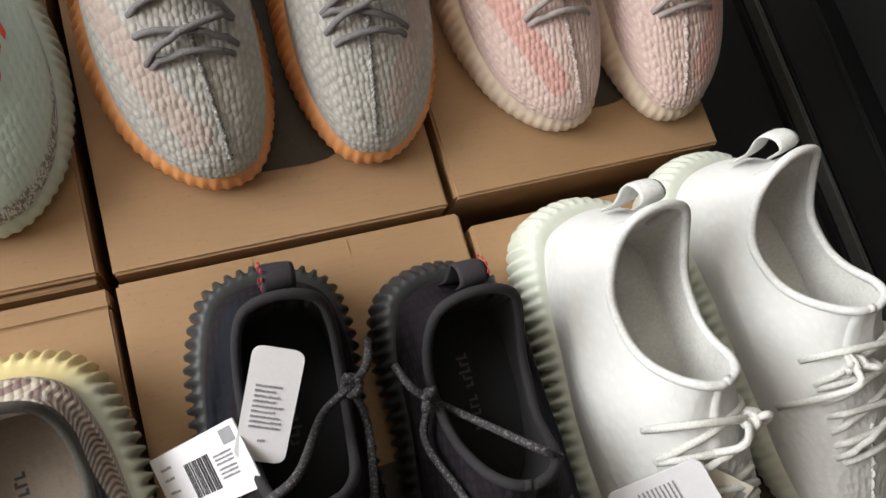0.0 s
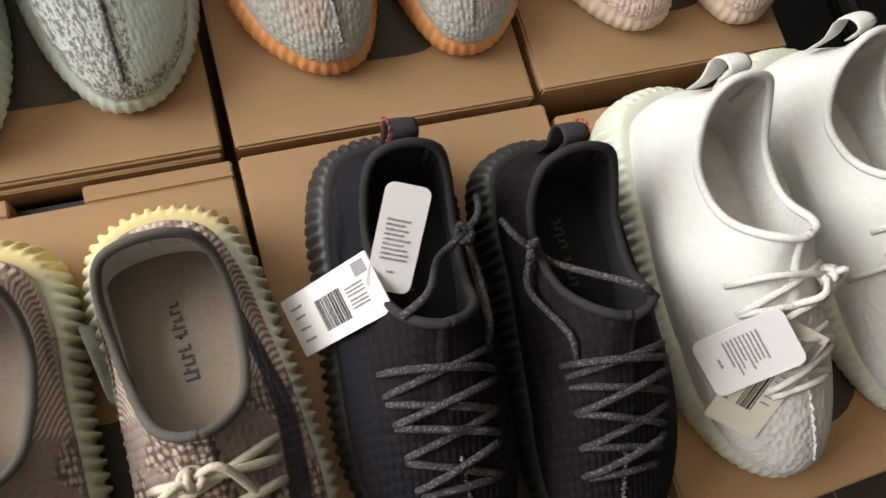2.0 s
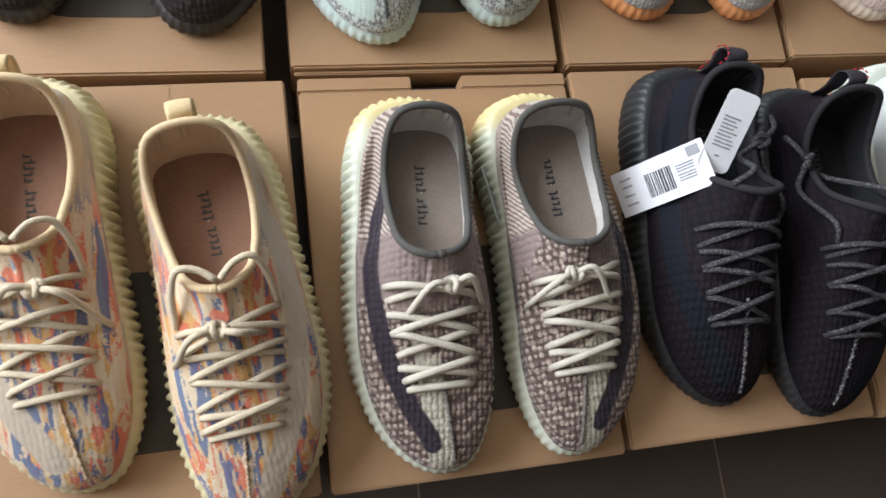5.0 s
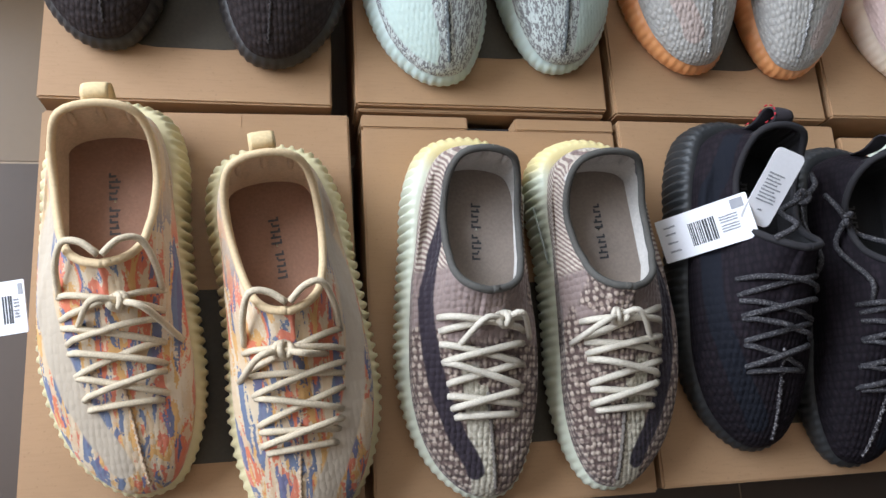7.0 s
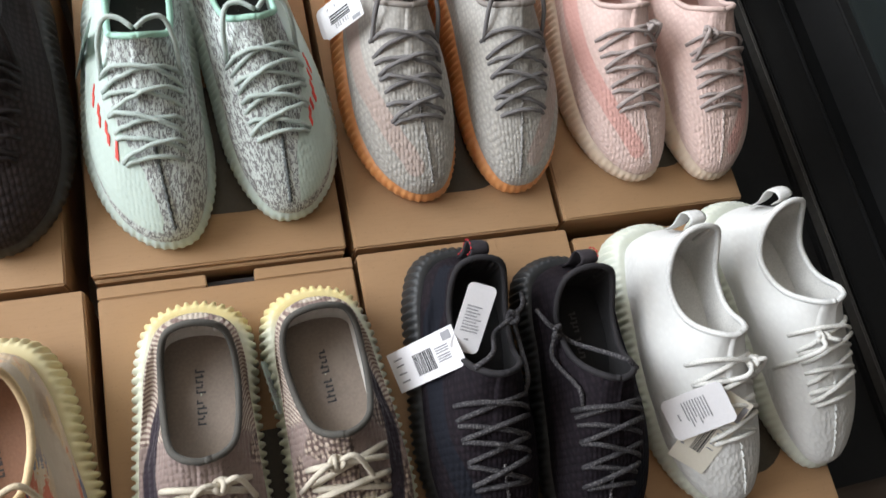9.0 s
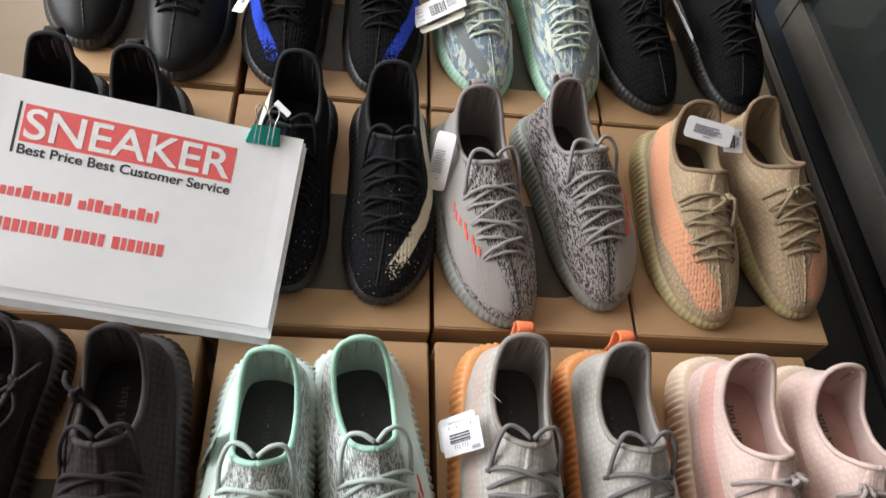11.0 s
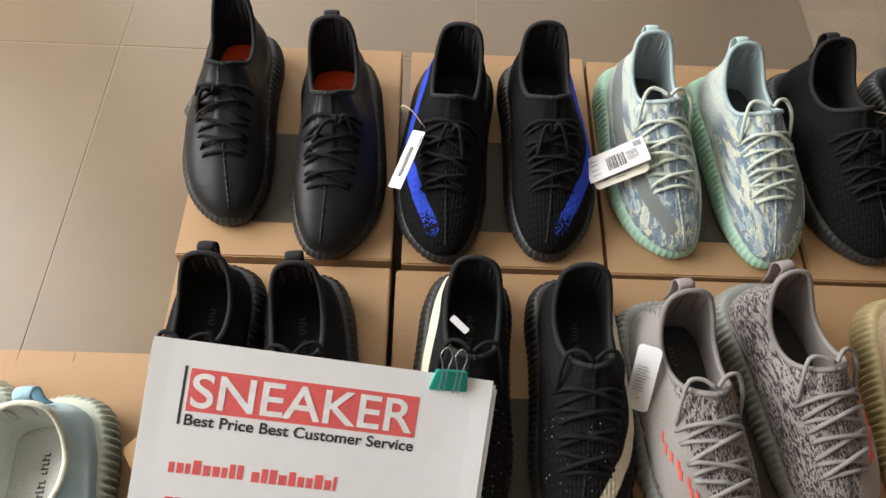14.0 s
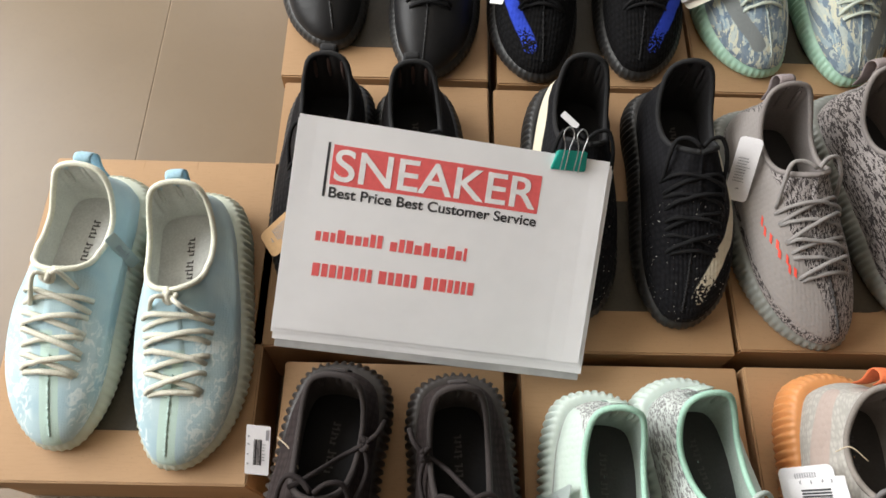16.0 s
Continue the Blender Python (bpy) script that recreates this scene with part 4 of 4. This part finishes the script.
WAYS["D3"] = way("pale blue and cream marbled knit sneaker on a box", "pair of blue marbled sneakers",
    upper_material("frost marble knit", "swirl", (0.50, 0.56, 0.52), (0.62, 0.62, 0.48), ((0.16, 0.22, 0.29), (0.30, 0.40, 0.46), (0.10, 0.16, 0.24)), (0.20, 0.22, 0.22), wide=0.017),
    rubber("mint green rubber", (0.38, 0.60, 0.47), None, 0.35, 0.2), cloth("ice blue binding", (0.40, 0.50, 0.52)), cloth("ice grey lining", (0.34, 0.41, 0.43)), cloth("dark grey footbed", (0.05, 0.055, 0.06)),
    cord("pale green cord", (0.62, 0.69, 0.60)), GREY_MARK, cloth("frost seam", (0.4, 0.45, 0.42)), tied=False, loops=1, tab="loop", tab_mat=cloth("ice tab", (0.45, 0.58, 0.58)), seam_soft=True)
WAYS["D4"] = way("plain black knit sneaker on a box beside the door", "pair of plain black sneakers",
    upper_material("onyx knit", "black", (0.007, 0.007, 0.008), (0.009, 0.009, 0.010), (0.004, 0.004, 0.004)),
    BLACK_RUBBER, BLACK_EDGE, BLACK_LINING, BLACK_FELT, BLACK_CORD, GREY_MARK, BLACK_EDGE, tab="loop", tab_mat=BLACK_EDGE, knot=(0.004, -0.024), ends=0.025, seam_soft=True)
WAYS["E1"] = way("ice blue translucent mesh sneaker with cream laces on a box", "pair of ice blue sneakers",
    upper_material("ice blue mesh", "ice", (0.37, 0.53, 0.60), (0.50, 0.64, 0.66), (0.70, 0.78, 0.78), rough=0.85, wear=0.0),
    rubber("cream grey rubber", (0.58, 0.62, 0.52), None, 0.42, 0.2), cloth("cream binding", (0.70, 0.70, 0.58)), cloth("pale grey lining", (0.60, 0.62, 0.58)), cloth("white grey footbed", (0.60, 0.61, 0.60)),
    cord("cream white cord", (0.74, 0.73, 0.62)), GREY_MARK, cloth("mint seam", (0.42, 0.57, 0.53)), knot=(0.0, -0.004), ends=0.034, lace_r=0.0030, tab="loop", tab_mat=cloth("ice blue tab", (0.35, 0.55, 0.66)), seam_soft=True)

for key, fall in (("A1", 0.034), ("A2", 0.046), ("A3", 0.030), ("A4", 0.016), ("B1", 0.021), ("B2", 0.018), ("B3", 0.012), ("B4", 0.025), ("C1", 0.015), ("C2", 0.009), ("C3", 0.008), ("C4", 0.013), ("D1", 0.005), ("D2", 0.006), ("D3", 0.010), ("D4", 0.011), ("E1", 0.023)):
    WAYS[key]["slump"] = fall
for key, rise_ in (("A1", -0.014), ("A2", -0.014), ("A3", 0.010), ("A4", 0.004), ("E1", -0.014)):
    WAYS[key]["lift"] = rise_
for key in ("A3", "B1"):
    WAYS[key]["tails"] = 1
for key, wide_ in (("A1", 1.12), ("A2", 1.14), ("E1", 1.2)):
    WAYS[key]["spread"] = wide_

TOP = 0.1305
# x, y, turn, size for the two shoes of each pair
SHOES = {
    "A1": ((-0.420, -0.163, 3.5, 0.990), (-0.301, -0.197, 8.6, 1.000)),
    "A2": ((-0.160, -0.184, -2.5, 0.975), (-0.050, -0.184, 4.5, 0.975)),
    "A3": ((0.079, -0.163, -4.0, 0.970), (0.184, -0.184, -1.5, 0.960)),
    "A4": ((0.304, -0.166, 2.5, 0.985), (0.424, -0.151, 11.0, 0.985)),
    "B1": ((-0.441, 0.195, -7.3, 1.016), (-0.310, 0.184, 3.5, 1.022)),
    "B2": ((-0.176, 0.171, -1.6, 1.004), (-0.071, 0.187, 11.1, 1.007)),
    "B3": ((0.070, 0.193, -0.5, 1.010), (0.184, 0.191, 4.0, 1.000)),
    "B4": ((0.318, 0.189, 0.8, 1.001), (0.426, 0.182, 4.8, 1.003)),
    "C1": ((-0.467, 0.556, -2.0, 1.000), (-0.358, 0.548, 6.0, 1.000)),
    "C2": ((-0.183, 0.557, -3.0, 1.000), (-0.061, 0.550, 1.6, 1.014)),
    "C3": ((0.057, 0.525, 9.0, 1.013), (0.183, 0.555, 15.8, 1.008)),
    "C4": ((0.332, 0.539, 0.0, 1.003), (0.446, 0.559, 12.9, 1.005)),
    "D1": ((-0.492, 0.930, 0.0, 1.035), (-0.353, 0.887, 3.5, 1.045)),
    "D2": ((-0.207, 0.888, -6.5, 1.045), (-0.080, 0.895, 4.5, 1.040)),
    "D3": ((0.062, 0.900, 4.5, 1.014), (0.189, 0.889, 10.1, 1.005)),
    "D4": ((0.308, 0.899, 9.5, 1.025), (0.458, 0.918, 11.0, 1.020)),
    "E1": ((-0.714, 0.407, -5.9, 1.022), (-0.595, 0.389, 4.8, 1.015)),
}
for n_, (key, pair) in enumerate(SHOES.items()):
    for side_, (sx_, sy_, turn, size) in enumerate(pair):
        sneaker(WAYS[key], (sx_, sy_, TOP), turn, side_ == 1, size, 10 + n_ * 2 + side_)


# ---- paper sign on the shoes ----
SX, SN = Vector((0.98597, -0.04581, -0.16052)), Vector((0.11713, -0.49528, 0.86080))
SX.normalize()
SY = SN.cross(SX).normalized()
SN = SX.cross(SY).normalized()
SIGN = Matrix((( *[SX[0], SY[0], SN[0]], -0.445), (*[SX[1], SY[1], SN[1]], 0.525), (*[SX[2], SY[2], SN[2]], 0.299), (0, 0, 0, 1)))
sign = tagged(new("paper_sign"), "white printed paper sign clipped to a sleeve, lying on black shoes", "paper sign")
sign.matrix_world = SIGN


def sheet(x0, x1, y0, y1, z, curl, skew=0.0, n=18):
    bm = bmesh.new()
    rows = []
    for i in range(n + 1):
        row = []
        for j in range(n + 1):
            s, t = i / n, j / n
            x, y = x0 + (x1 - x0) * s + skew * t, y0 + (y1 - y0) * t
            h = z + curl * (3 * max(0.0, (s - 0.74) / 0.26) ** 3 + 1.2 * max(0.0, (0.10 - s) / 0.10) ** 2 * t + 0.3 * math.sin(11 * s + 1) * max(0.0, (0.2 - t) / 0.2))
            row.append(bm.verts.new((x, y, h)))
        rows.append(row)
    for i in range(n):
        for j in range(n):
            bm.faces.new((rows[i][j], rows[i + 1][j], rows[i + 1][j + 1], rows[i][j + 1]))
    ext = bmesh.ops.extrude_face_region(bm, geom=bm.faces[:])
    for v in (e for e in ext["geom"] if isinstance(e, bmesh.types.BMVert)):
        v.co.z -= 0.0003
    return bm


part("sleeve", boxed(-0.028, 0.287, -0.206, 0.006, -0.0062, -0.0042, bevel=0.0006), SLEEVE, sign, "grey clear plastic sleeve", False)
part("sheet", sheet(-0.031, 0.288, -0.198, 0.016, -0.0034, 0.001), PAPER, sign, "", False)
part("sheet", sheet(-0.033, 0.286, -0.191, 0.020, -0.0026, 0.001), PAPER, sign, "", False)
front = part("front_sheet", sheet(-0.032, 0.283, -0.187, 0.024, -0.0014, 0.0011), PAPER, sign, "", False)


def letters(text, x, y, height, width, material, name, parent, z=0.0012, thick=0.0002, bold=0.0):
    cu = bpy.data.curves.new(name, "FONT")
    cu.body, cu.size, cu.extrude, cu.offset = text, 1.0, 0.0, bold
    tmp = bpy.data.objects.new(name, cu)
    scene.collection.objects.link(tmp)
    bpy.context.view_layer.update()
    me = bpy.data.meshes.new_from_object(tmp)
    bpy.data.objects.remove(tmp)
    co = np.empty(len(me.vertices) * 3)
    me.vertices.foreach_get("co", co)
    co = co.reshape(-1, 3)
    lo, hi = co.min(0), co.max(0)
    co[:, 0] = x + (co[:, 0] - lo[0]) / (hi[0] - lo[0]) * width
    co[:, 1] = y + (co[:, 1] - lo[1]) / (hi[1] - lo[1]) * height
    co[:, 2] = z
    me.vertices.foreach_set("co", co.ravel())
    me.materials.append(material)
    ob = new(name, me)
    ob.parent = parent
    return ob


part("red_panel", boxed(0.0045, 0.2155, -0.0395, -0.0005, -0.0016, -0.0011), PRINT_RED, sign, "red printed panel", False)
part("rule", boxed(-0.0012, 0.0012, -0.052, 0.001, -0.0016, -0.0011), PRINT_BLACK, sign, "", False)
letters("SNEAKER", 0.0075, -0.036, 0.032, 0.205, PRINT_WHITE, "heading", sign, -0.0007, bold=0.012)
letters("Best Price Best Customer Service", 0.005, -0.0525, 0.0105, 0.211, PRINT_BLACK, "slogan", sign, -0.0010, bold=0.02)


def bars(bm, x0, x1, y0, y1, z, rng, low=0.5, each=None):
    """A line of unreadable writing: short bars."""
    x = x0
    while x < x1 - 0.002:
        w = min(rng.uniform(0.7, 1.2) * (y1 - y0) * 0.48, x1 - x)
        if each:
            bm = bmesh.new()
        block(bm, x, x + w, y0, y0 + (y1 - y0) * (1.0 if rng.random() > low else 0.72), z, z + 0.0004)
        if each:
            part("red_bar", bm, PRINT_RED, each, "", False)
        x += w + (y1 - y0) * 0.15
    return bm


rr = random.Random(4)
bars(None, -0.002, 0.064, -0.096, -0.083, -0.0015, rr, 0.5, sign)
bars(None, 0.072, 0.150, -0.097, -0.084, -0.0015, rr, 0.5, sign)
for a, b in ((-0.001, 0.058), (0.065, 0.104), (0.111, 0.162)):
    bars(None, a, b, -0.131, -0.118, -0.0015, rr, 0.0, sign)

clip = tagged(new("binder_clip"), "teal binder clip with steel wire handles on the paper sign", "binder clip")
clip.matrix_world = SIGN
bm = bmesh.new()
vs = [bm.verts.new(p) for p in ((0.222, 0.008, 0.001), (0.259, 0.010, 0.001), (0.256, 0.030, 0.008), (0.227, 0.028, 0.008), (0.222, 0.008, -0.012), (0.259, 0.010, -0.012), (0.256, 0.030, -0.004), (0.227, 0.028, -0.004))]
for q in ((0, 1, 2, 3), (4, 5, 6, 7), (0, 1, 5, 4), (1, 2, 6, 5), (2, 3, 7, 6), (3, 0, 4, 7)):
    bm.faces.new([vs[i] for i in q])
bmesh.ops.bevel(bm, geom=bm.edges[:], offset=0.001, segments=2, affect="EDGES")
part("spring_body", bm, TEAL, clip, "", False)
bm = bmesh.new()
for x in (0.233, 0.247):
    tube(bm, curve_points([(x + 0.003, 0.008, 0.004), (x + 0.003, 0.030, 0.011), (x + 0.005, 0.044, 0.013), (x - 0.0005, 0.051, 0.013), (x - 0.006, 0.044, 0.013), (x - 0.002, 0.030, 0.011), (x - 0.002, 0.008, 0.004)], 24), 0.0007, 6)
part("wire_handle", bm, STEEL, clip)


# ---- swing tags ----
def swing_tag(corners, mat, kind, label, seed, string=None):
    """A thin card. corners: two lower corners and a third that gives the height's direction."""
    a, b, d = (Vector(p) for p in corners)
    ex = (b - a)
    w = ex.length
    ex.normalize()
    ey = d - a
    ey -= ex * ey.dot(ex)
    h = ey.length
    ey.normalize()
    ez = ex.cross(ey)
    if ez.z < 0:
        ez = -ez
    tag = tagged(new("swing_tag"), label, "tag")
    tag.matrix_world = Matrix(((ex[0], ey[0], ez[0], a[0]), (ex[1], ey[1], ez[1], a[1]), (ex[2], ey[2], ez[2], a[2]), (0, 0, 0, 1)))
    rng = random.Random(seed)
    bm = bmesh.new()
    r = min(0.006 if kind == "round" else 0.0012, 0.2 * min(w, h))
    pts = []
    for cx, cy, a0 in ((w - r, h - r, 0), (r, h - r, 90), (r, r, 180), (w - r, r, 270)):
        for k in range(5):
            an = radians(a0 + 22.5 * k)
            pts.append((cx + r * math.cos(an), cy + r * math.sin(an)))
    lo, hi = [bm.verts.new((x, y, -0.0004)) for x, y in pts], [bm.verts.new((x, y, 0.0004)) for x, y in pts]
    bm.faces.new(lo[::-1])
    bm.faces.new(hi)
    for i in range(len(pts)):
        j = (i + 1) % len(pts)
        bm.faces.new((lo[i], lo[j], hi[j], hi[i]))
    card = part("card", bm, mat, tag, "", False)
    if h < 0.022:
        return tag
    bm = bmesh.new()
    if kind == "code":
        x = w * 0.34
        while x < w * 0.62:
            bw = rng.choice((0.0006, 0.0011, 0.0017))
            block(bm, x, x + bw, h * 0.2, h * 0.72, 0.0005, 0.0007)
            x += bw + rng.choice((0.0006, 0.001))
        tagged(part("barcode", bm, PRINT_BLACK, tag, "", False), kind="stuff")
        bm = bmesh.new()
        for yy in (0.2, 0.4, 0.6, 0.76):
            bars(bm, w * 0.08, w * 0.22, h * yy, h * yy + 0.0016, 0.0005, rng)
        for yy in (0.3, 0.36, 0.42, 0.5, 0.56, 0.62):
            bars(bm, w * 0.67, w * 0.88, h * yy, h * yy + 0.0011, 0.0005, rng)
        block(bm, w * 0.82, w * 0.95, h * 0.72, h * 0.93, 0.0005, 0.0007)
    else:
        for k in range(9):
            yy = h * 0.3 + k * h * 0.045
            bars(bm, w * 0.18, w * rng.uniform(0.6, 0.85), yy, yy + 0.0012, 0.0005, rng)
        bars(bm, w * 0.4, w * 0.6, h * 0.18, h * 0.18 + 0.0016, 0.0005, rng)
    tagged(part("small_print", bm, PRINT_GREY, tag, "", False), kind="stuff")
    if string:
        bm = bmesh.new()
        inv = tag.matrix_world.inverted()
        tube(bm, [inv @ Vector(p) for p in curve_points(string, 10)], 0.0006, 5)
        part("string", bm, STRING, tag)
    return tag


KRAFT_TAG = plain("kraft tag card", (0.52, 0.32, 0.15), 0.7, 0, 200, 0.1)
BLUE_TAG = plain("grey green tag card", (0.36, 0.42, 0.40), 0.5, 0, 300, 0.05)
swing_tag(((0.012, -0.150, 0.165), (0.059, -0.143, 0.228), (0.006, -0.114, 0.170)), WHITE_CARD, "code", "white card tag with barcode on a black sneaker", 1)
swing_tag(((0.047, -0.126, 0.222), (0.070, -0.136, 0.222), (0.059, -0.075, 0.256)), WHITE_CARD, "round", "white rounded care tag in a black sneaker", 2)
swing_tag(((0.240, -0.205, 0.200), (0.254, -0.242, 0.190), (0.284, -0.190, 0.236)), WHITE_CARD, "round", "white rounded care tag on a white sneaker", 3, ((0.300, -0.205, 0.222), (0.310, -0.195, 0.226), (0.318, -0.185, 0.225)))
swing_tag(((0.247, -0.250, 0.178), (0.278, -0.275, 0.175), (0.291, -0.199, 0.224)), CREAM_CARD, "code", "cream card tag with barcode on a white sneaker", 4)
swing_tag(((-0.006, 0.231, 0.20), (-0.001, 0.202, 0.195), (0.019, 0.255, 0.25)), WHITE_CARD, "code", "white card tag with barcode on a grey sneaker", 5, ((0.024, 0.25, 0.238), (0.032, 0.252, 0.25), (0.045, 0.24, 0.25)))
swing_tag(((-0.007, 0.243, 0.184), (-0.003, 0.211, 0.180), (0.020, 0.268, 0.232)), WHITE_CARD, "round", "white rounded care tag beside a grey sneaker", 6)
swing_tag(((-0.239, 0.190, 0.165), (-0.232, 0.214, 0.160), (-0.219, 0.199, 0.225)), BLUE_TAG, "round", "pale grey tag beside a mint sneaker", 7)
swing_tag(((-0.279, 0.792, 0.214), (-0.264, 0.785, 0.219), (-0.244, 0.860, 0.236)), WHITE_CARD, "code", "narrow white tag on a black and blue sneaker", 8, ((-0.238, 0.866, 0.236), (-0.255, 0.885, 0.245), (-0.268, 0.90, 0.235), (-0.262, 0.905, 0.21)))
swing_tag(((-0.028, 0.824, 0.190), (0.039, 0.837, 0.228), (-0.034, 0.855, 0.198)), WHITE_CARD, "code", "white card tag with barcode on a marbled sneaker", 9)
swing_tag(((-0.020, 0.818, 0.184), (0.040, 0.829, 0.216), (-0.026, 0.847, 0.190)), CREAM_CARD, "round", "cream care tag under a white tag", 10)
swing_tag(((0.382, 0.835, 0.215), (0.390, 0.842, 0.200), (0.350, 0.896, 0.245)), WHITE_CARD, "round", "white tag on string on a plain black sneaker", 11, ((0.352, 0.890, 0.244), (0.345, 0.90, 0.25), (0.325, 0.905, 0.252), (0.315, 0.908, 0.25)))
swing_tag(((-0.018, 0.538, 0.19), (0.004, 0.528, 0.196), (-0.012, 0.592, 0.236)), WHITE_CARD, "round", "white rounded care tag beside a grey zebra sneaker", 12)
swing_tag(((0.291, 0.586, 0.268), (0.350, 0.574, 0.265), (0.302, 0.604, 0.285)), WHITE_CARD, "round", "white care tag lying in a sand sneaker", 13)
swing_tag(((0.346, 0.574, 0.258), (0.371, 0.574, 0.258), (0.350, 0.600, 0.272)), WHITE_CARD, "code", "white card tag between sand sneakers", 14)
swing_tag(((-0.518, 0.232, 0.17), (-0.495, 0.230, 0.17), (-0.501, 0.271, 0.20)), WHITE_CARD, "code", "white card tag with barcode on a dark sneaker", 15, ((-0.486, 0.262, 0.192), (-0.472, 0.25, 0.20), (-0.462, 0.232, 0.2)))
swing_tag(((-0.502, -0.195, 0.165), (-0.478, -0.193, 0.172), (-0.500, -0.158, 0.172)), WHITE_CARD, "code", "white card tag with barcode on a cream sneaker", 16)
swing_tag(((-0.664, 0.440, 0.175), (-0.656, 0.450, 0.175), (-0.644, 0.489, 0.225)), BLUE_TAG, "round", "grey green tag between ice blue sneakers", 17)
swing_tag(((-0.530, 0.479, 0.185), (-0.513, 0.454, 0.180), (-0.498, 0.512, 0.222)), KRAFT_TAG, "round", "brown kraft tag beside the paper sign", 18)
swing_tag(((-0.205, 0.610, 0.236), (-0.188, 0.596, 0.230), (-0.203, 0.617, 0.240)), WHITE_CARD, "round", "small white tag inside a black sneaker", 19)
BLACK_TAG = plain("black tag card", (0.02, 0.02, 0.021), 0.5, 0, 300, 0.1)
swing_tag(((-0.556, 0.926, 0.178), (-0.546, 0.912, 0.178), (-0.550, 0.972, 0.212)), BLACK_TAG, "round", "black card tag beside a black leather sneaker", 21)
swing_tag(((-0.098, -0.150, 0.175), (-0.092, -0.148, 0.160), (-0.112, -0.105, 0.190)), BLUE_TAG, "round", "grey tag hanging between tweed sneakers", 20)
